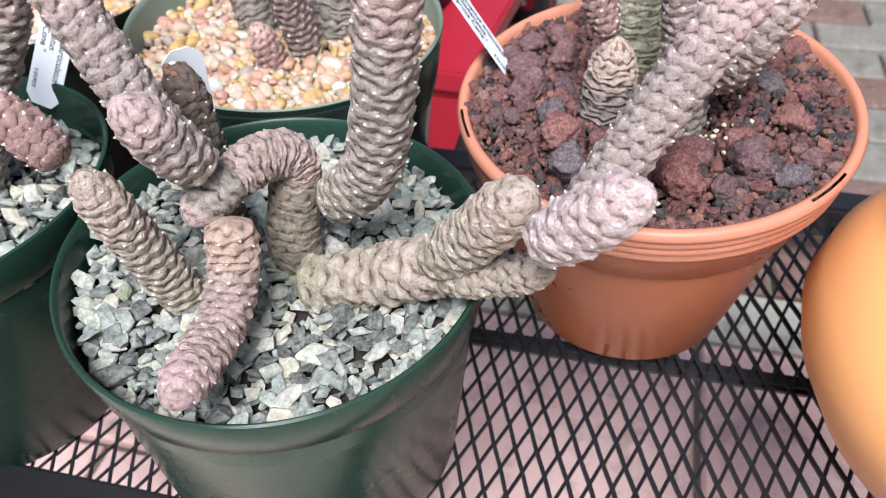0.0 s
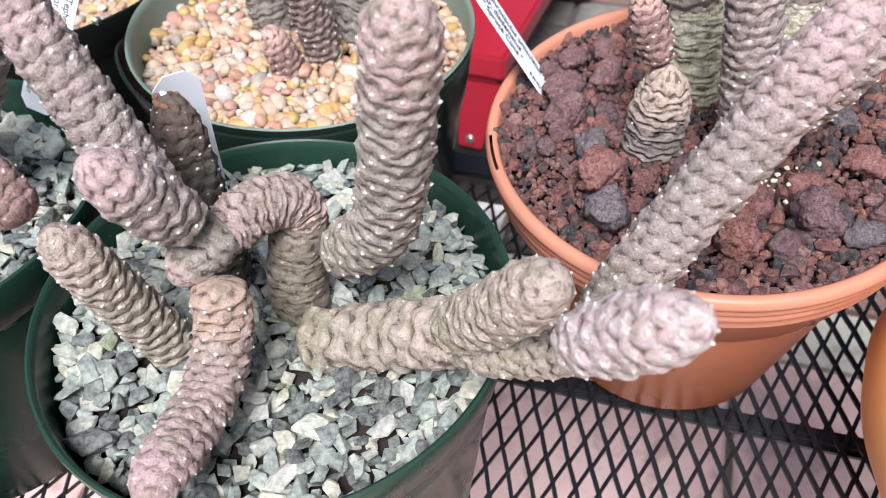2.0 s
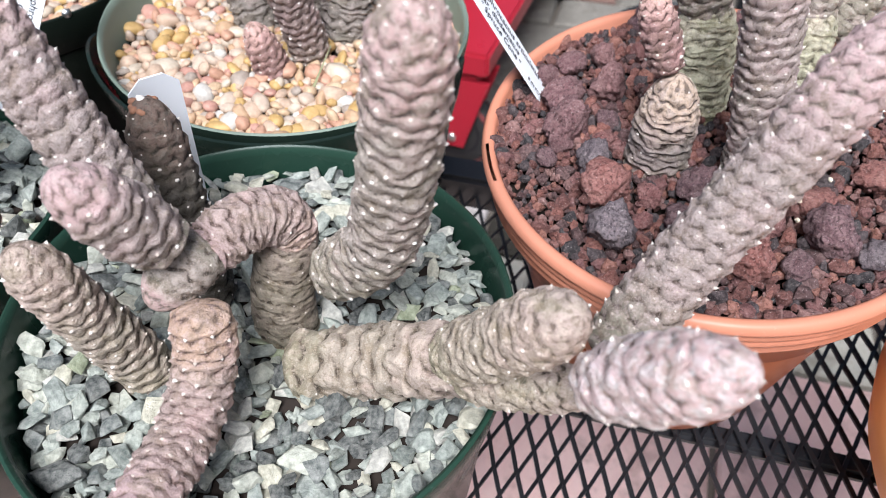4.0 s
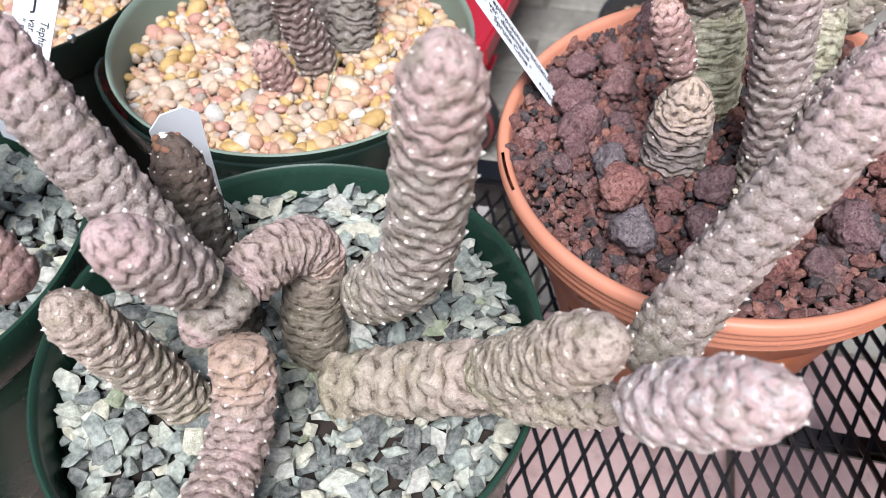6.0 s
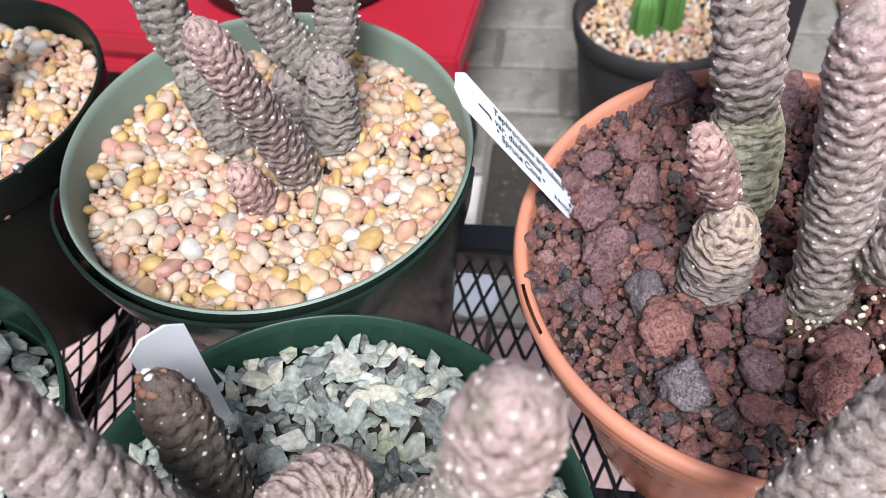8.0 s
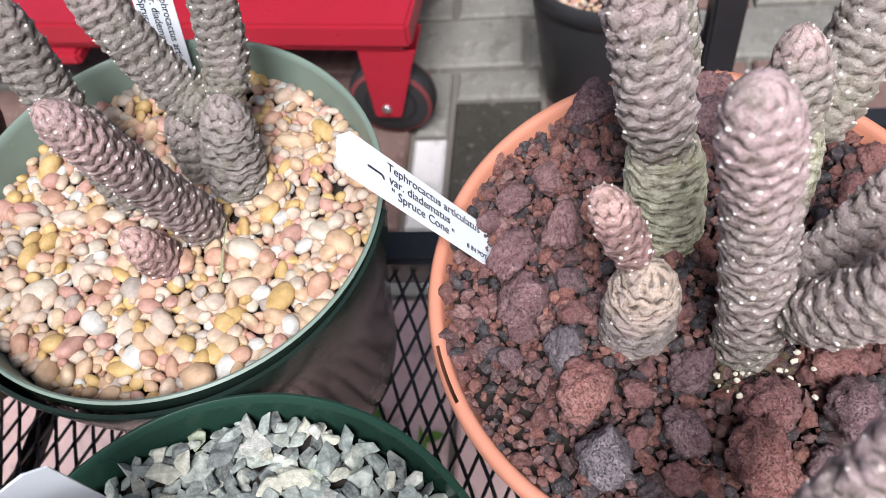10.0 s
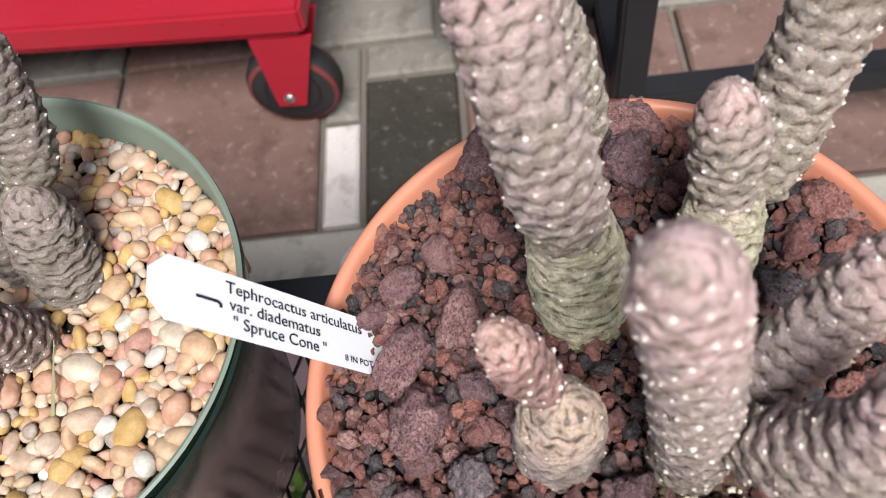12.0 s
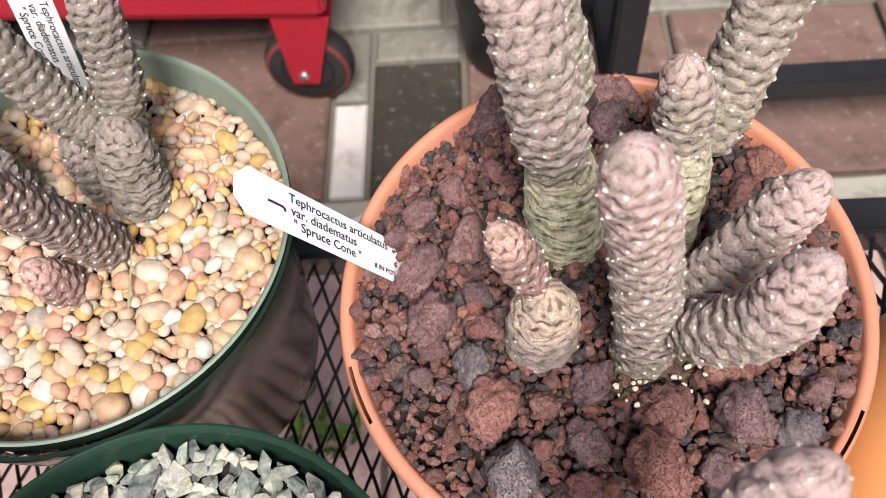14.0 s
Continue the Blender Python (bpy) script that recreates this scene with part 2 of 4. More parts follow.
# ---- building blocks ----
def part(name, bm, material, parent=None, label="", smooth=False):
    me = bpy.data.meshes.new(name)
    bm.to_mesh(me)
    bm.free()
    me.materials.append(material)
    if smooth:
        me.shade_smooth()
    ob = new(name, me)
    if parent:
        ob.parent = parent
    return tagged(ob, label)


def raw(name, verts, faces, material, parent=None, label="", smooth=True):
    me = bpy.data.meshes.new(name)
    me.from_pydata([tuple(v) for v in verts], [], faces)
    me.materials.append(material)
    if smooth:
        me.shade_smooth()
        if name not in ("joint", "areole_wool"):
            me.set_sharp_from_angle(angle=radians(50))
    ob = new(name, me)
    if parent:
        ob.parent = parent
    return tagged(ob, label)


def thing(name, label, category, group="", at=(0, 0, 0)):
    ob = new(name)
    ob.location = at
    ob.empty_display_size = 0.02
    return tagged(ob, label, category, group)


def box(bm, a, b, m=None, bev=0.0):
    """A box between two corners, in the frame m."""
    made = bmesh.ops.create_cube(bm, size=1.0)["verts"]
    size, mid = Vector(b) - Vector(a), (Vector(a) + Vector(b)) / 2
    for v in made:
        v.co = Vector((v.co.x * size.x, v.co.y * size.y, v.co.z * size.z)) + mid
    if bev:
        es = list({e for v in made for e in v.link_edges})
        out = bmesh.ops.bevel(bm, geom=es, offset=bev, segments=2, affect="EDGES")
        made = list({v for v in out["verts"]} | {v for v in made if v.is_valid})
        made = [v for v in bm.verts if v.is_valid] if len(bm.verts) <= 60 else made
    if m:
        for v in made:
            v.co = m @ v.co
    return bm


SHELF = Matrix((( U.x, V.x, 0, 0), (U.y, V.y, 0, 0), (0, 0, 1, 0), (0, 0, 0, 1)))


def lathe(profile, steps=96, holes=(), a0=0.0, a1=360.0):
    """Rings round z. holes: (profile index, from degrees, to degrees) whose faces are left out."""
    full = a1 - a0 >= 360
    n = steps if full else steps + 1
    verts, faces = [], []
    for r, z in profile:
        for i in range(n):
            a = radians(a0 + (a1 - a0) * i / steps)
            verts.append((r * math.cos(a), r * math.sin(a), z))
    for k in range(len(profile) - 1):
        for i in range(steps):
            deg = a0 + (a1 - a0) * (i + 0.5) / steps
            if any(k == h and lo <= deg <= hi for h, lo, hi in holes):
                continue
            j = (i + 1) % n
            faces.append((k * n + i, k * n + j, (k + 1) * n + j, (k + 1) * n + i))
    return verts, faces


def curve_points(pts, count):
    """Points along a smooth line through pts."""
    p = [Vector(q) for q in pts]
    p = [p[0] * 2 - p[1]] + p + [p[-1] * 2 - p[-2]]
    dense = []
    for i in range(1, len(p) - 2):
        for k in range(24):
            t = k / 24
            a, b, c, d = p[i - 1], p[i], p[i + 1], p[i + 2]
            dense.append(0.5 * ((2 * b) + (c - a) * t + (2 * a - 5 * b + 4 * c - d) * t * t + (3 * b - a - 3 * c + d) * t ** 3))
    dense.append(p[-2])
    lens = [0.0]
    for a, b in zip(dense, dense[1:]):
        lens.append(lens[-1] + (b - a).length)
    out, j = [], 0
    for k in range(count):
        s = lens[-1] * k / (count - 1)
        while j < len(lens) - 2 and lens[j + 1] < s:
            j += 1
        f = (s - lens[j]) / max(1e-9, lens[j + 1] - lens[j])
        out.append(dense[j].lerp(dense[j + 1], f))
    return out, lens[-1]


def joint(name, pts, r, skin, parent, rows=0.0058, around=9, amp=0.15, taper=0.9, neck=0.72, fold=0.0, dots=1.0, seed=1, fat=1.0):
    """One cactus joint: a tube along pts, with rows of staggered tubercles, each with a pale woolly areole."""
    rnd = random.Random(seed)
    around_n = 104
    axis, length = curve_points(pts, 60)
    total = length + r * 1.0
    count = int(min(230, max(56, total / rows * 12)))
    verts, along, tubs = [], [], []
    # frames along the axis
    tan = [(axis[min(i + 1, 59)] - axis[max(i - 1, 0)]).normalized() for i in range(60)]
    side = [tan[0].orthogonal().normalized()]
    for i in range(1, 60):
        s = side[-1] - tan[i] * side[-1].dot(tan[i])
        side.append(s.normalized())
    ph = rnd.uniform(0, 6.28)
    off = Vector((rnd.uniform(0, 50), rnd.uniform(0, 50), rnd.uniform(0, 50)))
    lean = rnd.choice((-1, 1)) * 0.22

    def radius(s):
        q = s / total
        base = neck + (1 - neck) * min(1.0, (s / (1.6 * r)) ** 0.6) if s > 0 else neck
        if s < 0.55 * r:
            base *= math.sqrt(max(0.02, 1 - (1 - s / (0.55 * r)) ** 2))
        body = base * (1 - (1 - taper) * q) * (1 + (fat - 1) * math.sin(math.pi * min(1, q * 1.15)) ** 2)
        end = total - s
        if end < 2.0 * r:
            body *= math.sqrt(max(0.0, 1 - (1 - end / (2.0 * r)) ** 2.3))
        return r * body

    def surface(s, a):
        """Where the surface lies, and how high on a tubercle it is."""
        k = min(s / length, 1.0) * 59
        i = min(int(k), 58)
        f = k - i
        c = axis[i].lerp(axis[i + 1], f)
        t, e = tan[i].lerp(tan[i + 1], f).normalized(), side[i].lerp(side[i + 1], f).normalized()
        if s > length:
            c = c + t * (s - length)
        w = t.cross(e)
        d = e * math.cos(a) + w * math.sin(a)
        rr = radius(s)
        wob = noise.noise(c * 90 + d * 1.3 + off)
        fine = noise.noise(c * 210 + d * 2.6 + off)
        row = s / rows + lean * math.sin(a + ph) + 0.30 * wob + 0.22 * fine
        best = -1.0
        for kk in (math.floor(row), math.floor(row) + 1, math.floor(row) - 1):
            step = 2 * math.pi / around
            a_off = (a - ph) / step - kk * 0.41 + 0.16 * fine
            da = a_off - round(a_off)
            ds = row - kk
            ds = ds / (0.52 if ds > 0 else 1.05)
            hgt = 1 - (abs(da) / 0.60) ** 1.4 * 0.85 - abs(ds) ** 1.5 * 1.45
            if hgt > best:
                best = hgt
        hgt = max(-0.2, best)
        crown = max(0.0, hgt - 0.74) / 0.26
        hgt = (1 - (1 - max(0.0, hgt)) ** 2.1) * 0.86 + min(0.0, hgt) + 0.62 * crown ** 1.4
        cre = noise.noise(c * 330 + d * 2.2 + off)
        wri = noise.noise(Vector((s * 1050, a * 2.2, off.x))) + 0.6 * noise.noise(Vector((s * 2100, a * 5.0, off.y)))
        fl = math.sin(row * 2 * math.pi * 1.6 + 3.4 * cre + 2.0 * fine) * fold * 0.7
        calm = min(1.0, 0.10 + max(0.0, total - s) / (1.0 * r))
        h = amp * 0.86 * calm * rr * (hgt * 0.85 - 0.42 + 0.26 * cre + 0.20 * wri + fl) + 0.06 * rr * wob
        return c + d * (rr + h), hgt + 0.9 * fl, d, t, rr

    for k in range(count):
        s = total * k / (count - 1)
        for i in range(around_n):
            p, hg, _, _, _ = surface(min(s, total * 0.9995), 2 * math.pi * i / around_n)
            verts.append(p)
            along.append(k / (count - 1))
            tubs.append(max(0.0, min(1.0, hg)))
    n = around_n
    faces = [(k * n + i, k * n + (i + 1) % n, (k + 1) * n + (i + 1) % n, (k + 1) * n + i) for k in range(count - 1) for i in range(n)]
    faces.append(tuple((count - 1) * n + i for i in range(n)))
    faces.append(tuple(n - 1 - i for i in range(n)))
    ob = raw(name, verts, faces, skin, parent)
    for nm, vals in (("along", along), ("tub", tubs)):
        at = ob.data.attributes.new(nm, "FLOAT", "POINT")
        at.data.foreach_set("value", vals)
    # areoles: small woolly points on the upper side of each tubercle
    av, af = [], []
    if dots > 0:
        kmax = int(total / rows)
        for kk in range(1, kmax + 1):
            step = 2 * math.pi / around
            s = kk * rows
            if total - s < 0.10 * r:
                continue
            for q in range(around):
                if rnd.random() < 0.12:
                    continue
                a = ph + (kk * 0.41 + q) * step + rnd.uniform(-0.06, 0.06)
                ss = s - rows * lean * math.sin(a + ph) + rows * rnd.uniform(0.02, 0.2)
                if not 0.003 < ss < total * 0.99:
                    continue
                p, _, d, t, rr = surface(ss, a)
                size = (0.35 + 0.65 * dots) * 0.00080 * rnd.choice((0.45, 0.7, 0.95, 1.25)) * rnd.uniform(0.85, 1.15) * min(1.0, 0.62 + rr / r * 0.5)
                w = d.cross(t).normalized()
                b0 = len(av)
                for ang in range(5):
                    c5 = ang * 2 * math.pi / 5
                    av.append(p + (w * math.cos(c5) * 1.0 + t * math.sin(c5) * 0.8) * size - d * size * 0.4)
                for ang in range(5):
                    c5 = ang * 2 * math.pi / 5
                    av.append(p + (w * math.cos(c5) * 0.62 + t * (math.sin(c5) * 0.5 + 0.3)) * size + d * size * 0.30)
                av.append(p + (d * 0.75 + t * 0.9) * size)
                for ang in range(5):
                    nx = (ang + 1) % 5
                    af.append((b0 + ang, b0 + nx, b0 + 5 + nx, b0 + 5 + ang))
                    af.append((b0 + 5 + ang, b0 + 5 + nx, b0 + 10))
        wool = raw("areole_wool", av, af, M_AREOLE, ob, "pale woolly areole points")
        tagged(wool, kind="stuff")
    return ob


def chip_mesh(name, seed, flat, points=14):
    """A split stone chip with sharp edges, about 1 across."""
    rnd = random.Random(seed)
    bm = bmesh.new()
    for _ in range(points):
        d = Vector((rnd.gauss(0, 1), rnd.gauss(0, 1), rnd.gauss(0, 1))).normalized() * rnd.uniform(0.42, 0.55)
        bm.verts.new((d.x, d.y * rnd.uniform(0.6, 0.8), d.z * flat))
    out = bmesh.ops.convex_hull(bm, input=bm.verts)
    bmesh.ops.delete(bm, geom=[g for g in out["geom_interior"] if isinstance(g, bmesh.types.BMVert)], context="VERTS")
    bmesh.ops.bevel(bm, geom=list(bm.edges), offset=0.012, segments=1, affect="EDGES")
    return bm


def blob_mesh(seed, detail, flat, rough, freq=1.6, stretch=0.8):
    """A rounded stone, about 1 across."""
    bm = bmesh.new()
    bmesh.ops.create_icosphere(bm, subdivisions=detail, radius=0.5)
    off = Vector((seed * 7.3, seed * 3.1, seed * 1.7))
    for v in bm.verts:
        n0 = noise.noise(v.co * freq + off)
        n1 = noise.noise(v.co * freq * 3.1 + off) if rough > 0.12 else 0.0
        n2 = noise.noise(v.co * freq * 8 + off) if rough > 0.2 else 0.0
        v.co *= 1 + rough * (n0 * 1.3 + n1 * 0.7 + n2 * 0.28)
        v.co = Vector((v.co.x, v.co.y * stretch, v.co.z * flat))
    return bm


def lump_mesh(seed, detail=4, craggy=1.0):
    """A broken lump of lava about 1 across: blunt facets with a pitted skin."""
    rnd = random.Random(seed)
    cuts = [(Vector((rnd.gauss(0, 1), rnd.gauss(0, 1), rnd.gauss(0, 0.8))).normalized(), rnd.uniform(0.34, 0.50)) for _ in range(11)]
    off = Vector((seed * 7.3, seed * 3.1, seed * 1.7))
    bm = bmesh.new()
    bmesh.ops.create_icosphere(bm, subdivisions=detail, radius=1.0)
    for v in bm.verts:
        d = v.co.normalized()
        far = sorted([0.54] + [h / d.dot(n) for n, h in cuts if d.dot(n) > 0.05])[:2]
        q = far[0] if len(far) < 2 else far[0] - 0.035 * math.exp(-(far[1] - far[0]) / 0.05)
        q *= 1 + craggy * (0.18 * noise.noise(d * 2.6 + off) + 0.17 * noise.noise(d * 6 + off) + 0.13 * noise.noise(d * 14 + off))
        v.co = Vector((d.x, d.y * 0.86, d.z * 0.92)) * q
    return bm


def to_mesh(name, bm, material, smooth):
    me = bpy.data.meshes.new(name)
    bm.to_mesh(me)
    bm.free()
    me.materials.append(material)
    if smooth:
        me.shade_smooth()
    return me


def darts(rnd, radius, gap, tries):
    """Random places in a disc, none nearer to another than gap."""
    cell, grid, out = gap, {}, []
    for _ in range(tries):
        a, q = rnd.uniform(0, 2 * math.pi), radius * math.sqrt(rnd.random())
        x, y = q * math.cos(a), q * math.sin(a)
        i, j = int(x // cell), int(y // cell)
        if all((x - px) ** 2 + (y - py) ** 2 >= gap * gap for di in (-1, 0, 1) for dj in (-1, 0, 1) for px, py in grid.get((i + di, j + dj), ())):
            grid.setdefault((i, j), []).append((x, y))
            out.append((x, y))
    return out


def gravel(name, label, centre, radius, level, size, gap, meshes, joined_mat, piece, seed, tilt, singles=280, avoid=(), dome=0.0, keep=None, spread=0.27, slope=(0.0, 0.0), under=None):
    """A bed of stones: the top ones each an object, those beneath joined."""
    rnd = random.Random(seed)
    bed_v, bed_f = lathe([(radius - 0.012, level - 0.018), (radius - 0.003, level - 0.008), (radius * 0.5, level - 0.006), (0.001, level - 0.006)], 48)
    bed = raw(name, [(x, y, z + slope[0] * x + slope[1] * y) for x, y, z in bed_v], bed_f, M_SOIL)
    bed.location = (centre[0], centre[1], 0)
    tagged(bed, label, "gravel")
    jv, jf = [], []

    def place(x, y, z, sc, as_object, top=True):
        rot = Euler((rnd.gauss(0, tilt), rnd.gauss(0, tilt), rnd.uniform(0, 6.28))).to_matrix().to_4x4()
        m = Matrix.Translation((x, y, z)) @ rot @ Matrix.Diagonal((sc * rnd.uniform(0.85, 1.25), sc * rnd.uniform(0.8, 1.1), sc * rnd.uniform(0.8, 1.1), 1))
        me = rnd.choice(under if under and (not top or not as_object and rnd.random() < 0.6) else meshes)
        if as_object:
            ob = new(piece, me)
            ob.parent = bed
            ob.matrix_basis = m
        else:
            b0 = len(jv)
            jv.extend(m @ v.co for v in me.vertices)
            jf.extend(tuple(b0 + i for i in p.vertices) for p in me.polygons)

    for x, y in darts(rnd, radius - size * 0.18, gap * 0.72, 6000):
        place(x, y, level + slope[0] * x + slope[1] * y - size * rnd.uniform(0.16, 0.36), size * rnd.uniform(0.75, 1.1), False, False)
    spots = darts(rnd, radius - size * 0.30, gap, 9000)
    spots = [s for s in spots if all((s[0] + centre[0] - ax) ** 2 + (s[1] + centre[1] - ay) ** 2 > ar * ar for ax, ay, ar in avoid)]
    if keep:
        spots.sort(key=lambda s: (s[0] + centre[0] - keep[0]) ** 2 + (s[1] + centre[1] - keep[1]) ** 2)
    for k, (x, y) in enumerate(spots):
        sc = size * min(1.9, math.exp(rnd.gauss(0.0, spread)))
        z = level + dome * (1 - (x * x + y * y) / radius ** 2) + slope[0] * x + slope[1] * y + rnd.uniform(-0.15, 0.16) * size
        place(x, y, z, sc, k < singles)
    rest = raw(piece + "_bed", jv, jf, joined_mat, bed, smooth=piece == "pebble")
    tagged(rest, "smaller stones packed beneath the top ones", kind="stuff")
    return bed


def text_part(body, size, m, parent, label=""):
    cu = bpy.data.curves.new("lettering", "FONT")
    cu.body, cu.size, cu.extrude, cu.resolution_u = body, size, 0.00008, 3
    tmp = new("lettering_source", cu)
    dg = bpy.context.evaluated_depsgraph_get()
    me = bpy.data.meshes.new_from_object(tmp.evaluated_get(dg))
    bpy.data.objects.remove(tmp)
    bpy.data.curves.remove(cu)
    me.materials.clear()
    me.materials.append(M_INK)
    ob = new("lettering", me)
    ob.parent = parent
    ob.matrix_basis = m
    return tagged(ob, label or "black printed words: " + body)


def tag_frame(top_left, along, down):
    """A frame with x along the tag, y up across it, z out of its printed face."""
    x = Vector(along).normalized()
    y = -(Vector(down) - x * Vector(down).dot(x)).normalized()
    z = x.cross(y)
    m = Matrix((x, y, z)).transposed().to_4x4()
    m.translation = Vector(top_left)
    return m


def plant_tag(m, length, width, label, words=True):
    """A white plastic plant tag with clipped corners, printed on its face; x runs to the pointed end in the soil."""
    t = thing("plant_tag", label, "plant tag", "plant tags in the pots")
    t.matrix_basis = m
    bm = bmesh.new()
    c = width * 0.28
    outline = [(c, 0), (length * 0.94, 0), (length, -width * 0.2), (length, -width * 0.8), (length * 0.94, -width), (c, -width), (0, -width + c), (0, -c)]
    vs = [bm.verts.new((x, y, 0)) for x, y in outline]
    f = bm.faces.new(vs)
    ext = bmesh.ops.extrude_face_region(bm, geom=[f])
    for g in ext["geom"]:
        if isinstance(g, bmesh.types.BMVert):
            g.co.z -= 0.0007
    bmesh.ops.recalc_face_normals(bm, faces=bm.faces)
    part("plate", bm, M_WHITE, t)
    if words:
        k = width / 0.0205
        for i, line in enumerate(("Tephrocactus articulatus", "var. diadematus", "\" Spruce Cone \"")):
            text_part(line, 0.0057 * k, pose(length * 0.270 + 0.0012 * i * k, -0.0066 * k - 0.0056 * i * k, 0.0002), t)
        text_part("J", 0.0098 * k, pose(length * 0.232, -0.0118 * k, 0.0002, 0, 0, 90), t)
        text_part("8 IN POT", 0.0033 * k, pose(length * 0.775, -0.0182 * k, 0.0002), t)
    return t


# ---- the ground ----
pv_rnd = random.Random(5)
gv = [(-40, -40, GROUND - 0.012), (40, -40, GROUND - 0.012), (40, 40, GROUND - 0.012), (-40, 40, GROUND - 0.012)]
M_SAND = plastic_mat("joint_sand", (0.11, 0.095, 0.08), (0.16, 0.14, 0.12), 0.95, 0.4)
ground = raw("ground", gv, [(0, 1, 2, 3)], M_SAND, smooth=False)
tagged(ground, "grey sandy ground under the paving", "ground", kind="structure")


def paver_mat(name, c1, c2, c3):
    m, nt, b = mat(name, 0.85, spec=0.25)
    rn = nt.nodes.new("ShaderNodeObjectInfo").outputs["Random"]
    n1, n2 = noise_node(nt, 9, 5, 0.6), noise_node(nt, 260, 4, 0.7)
    col = mix(nt, maprange(nt, n1.outputs[0], 0.35, 0.68), c1, c2)
    col = mix(nt, maprange(nt, n2.outputs[0], 0.5, 0.8, 0.0, 0.5), col, c3)
    col = mix(nt, maprange(nt, rn, 0, 1, 0.0, 0.3), col, c2)
    wet, spot = noise_node(nt, 22, 5, 0.65), noise_node(nt, 70, 4, 0.7)
    col = mix(nt, maprange(nt, wet.outputs[0], 0.52, 0.64, 0.0, 0.55), col, mix(nt, 1.0, col, (0.48, 0.45, 0.42), "MULTIPLY"))
    col = mix(nt, maprange(nt, spot.outputs[0], 0.58, 0.68, 0.0, 0.35), col, mix(nt, 0.5, col, (0.62, 0.56, 0.50)))
    nt.links.new(col, b.inputs["Base Color"])
    bump(nt, b, n2.outputs[0], 0.5, 0.002)
    return m


# pink and grey slab colours are lowered to stand for shade behind the shelf
M_PINK_SLAB_SHADED = paver_mat("pink_slab_shaded", (0.125, 0.072, 0.060), (0.175, 0.11, 0.094), (0.21, 0.165, 0.145))
M_GREY_SLAB = paver_mat("grey_slab", (0.135, 0.125, 0.108), (0.22, 0.205, 0.18), (0.075, 0.068, 0.06))
M_BAND_SLAB = paver_mat("pale_grey_slab", (0.33, 0.31, 0.265), (0.42, 0.395, 0.34), (0.20, 0.185, 0.16))
# rose and cream slab colours are raised to stand for sunlight under the shelf
M_ROSE_SLAB_LIT = paver_mat("rose_slab_lit", (0.66, 0.41, 0.37), (0.74, 0.52, 0.48), (0.80, 0.68, 0.60))
M_CREAM_SLAB_LIT = paver_mat("cream_slab_lit", (0.80, 0.68, 0.52), (0.80, 0.73, 0.64), (0.66, 0.56, 0.48))
M_PALE_SLAB = paver_mat("pale_brick", (0.66, 0.61, 0.59), (0.50, 0.465, 0.44), (0.26, 0.24, 0.22))
M_DARK_SLAB = paver_mat("dark_damp_slab", (0.022, 0.019, 0.014), (0.05, 0.045, 0.036), (0.10, 0.09, 0.08))

paving = tagged(thing("paving", "pink and grey concrete paving slabs laid in rows", "paving"), kind="structure")
slab_meshes = {}


def slab(u0, u1, v0, v1, material):
    key = (round(u1 - u0, 3), round(v1 - v0, 3), material.name)
    if key not in slab_meshes:
        bm = bmesh.new()
        w, d = (u1 - u0) / 2 - 0.004, (v1 - v0) / 2 - 0.004
        box(bm, (-w, -d, -0.04), (w, d, 0))
        bmesh.ops.bevel(bm, geom=[e for e in bm.edges if all(v.co.z > -0.01 for v in e.verts)], offset=0.004, segments=1, affect="EDGES")
        slab_meshes[key] = to_mesh("slab", bm, material, False)
    ob = new("slab", slab_meshes[key])
    ob.parent = paving
    ob.matrix_basis = Matrix.Translation(uv((u0 + u1) / 2, (v0 + v1) / 2, GROUND + pv_rnd.uniform(-0.002, 0.002))) @ pose(0, 0, 0, pv_rnd.gauss(0, 0.25), pv_rnd.gauss(0, 0.25), math.degrees(TURN))


for k in range(-6, 8):          # slabs under and before the shelf
    for j, (v0, v1) in enumerate(((-0.40, -0.13), (-0.13, 0.14), (0.14, 0.41), (0.41, 0.69))):
        slab(-0.497 + 0.27 * (k + 0.3 * (j % 2)), -0.497 + 0.27 * (k + 1 + 0.3 * (j % 2)), v0, v1, M_CREAM_SLAB_LIT if j < 2 else M_ROSE_SLAB_LIT)
for k in range(-5, 7):          # grey band
    slab(-0.50 + 0.40 * k, -0.50 + 0.40 * (k + 1), 0.69, 0.785, M_BAND_SLAB)
slab(-0.767, -0.497, 0.785, 1.06, M_PINK_SLAB_SHADED)
slab(-1.037, -0.767, 0.785, 1.06, M_PINK_SLAB_SHADED)
slab(-0.497, -0.227, 0.785, 1.06, M_PINK_SLAB_SHADED)
slab(-0.227, -0.177, 0.785, 0.935, M_PALE_SLAB)
slab(-0.227, -0.177, 0.935, 1.06, M_GREY_SLAB)
slab(-0.177, -0.055, 0.785, 1.0, M_DARK_SLAB)
slab(-0.177, -0.055, 1.0, 1.06, M_GREY_SLAB)
for k in range(0, 5):
    slab(-0.055 + 0.27 * k, -0.055 + 0.27 * (k + 1), 0.785, 1.06, M_PINK_SLAB_SHADED)
for j in range(12):             # small grey pavers further off
    for k in range(-5, 9):
        u0 = -0.50 + 0.21 * (k + 0.5 * (j % 2))
        slab(u0, u0 + 0.21, 1.06 + 0.105 * j, 1.165 + 0.105 * j, M_GREY_SLAB if (k * 3 + j) % 7 else M_PINK_SLAB_SHADED)

# ---- the black mesh shelf ----
shelf = thing("mesh_shelf", "black painted steel plant shelf with an expanded metal deck", "plant shelf")
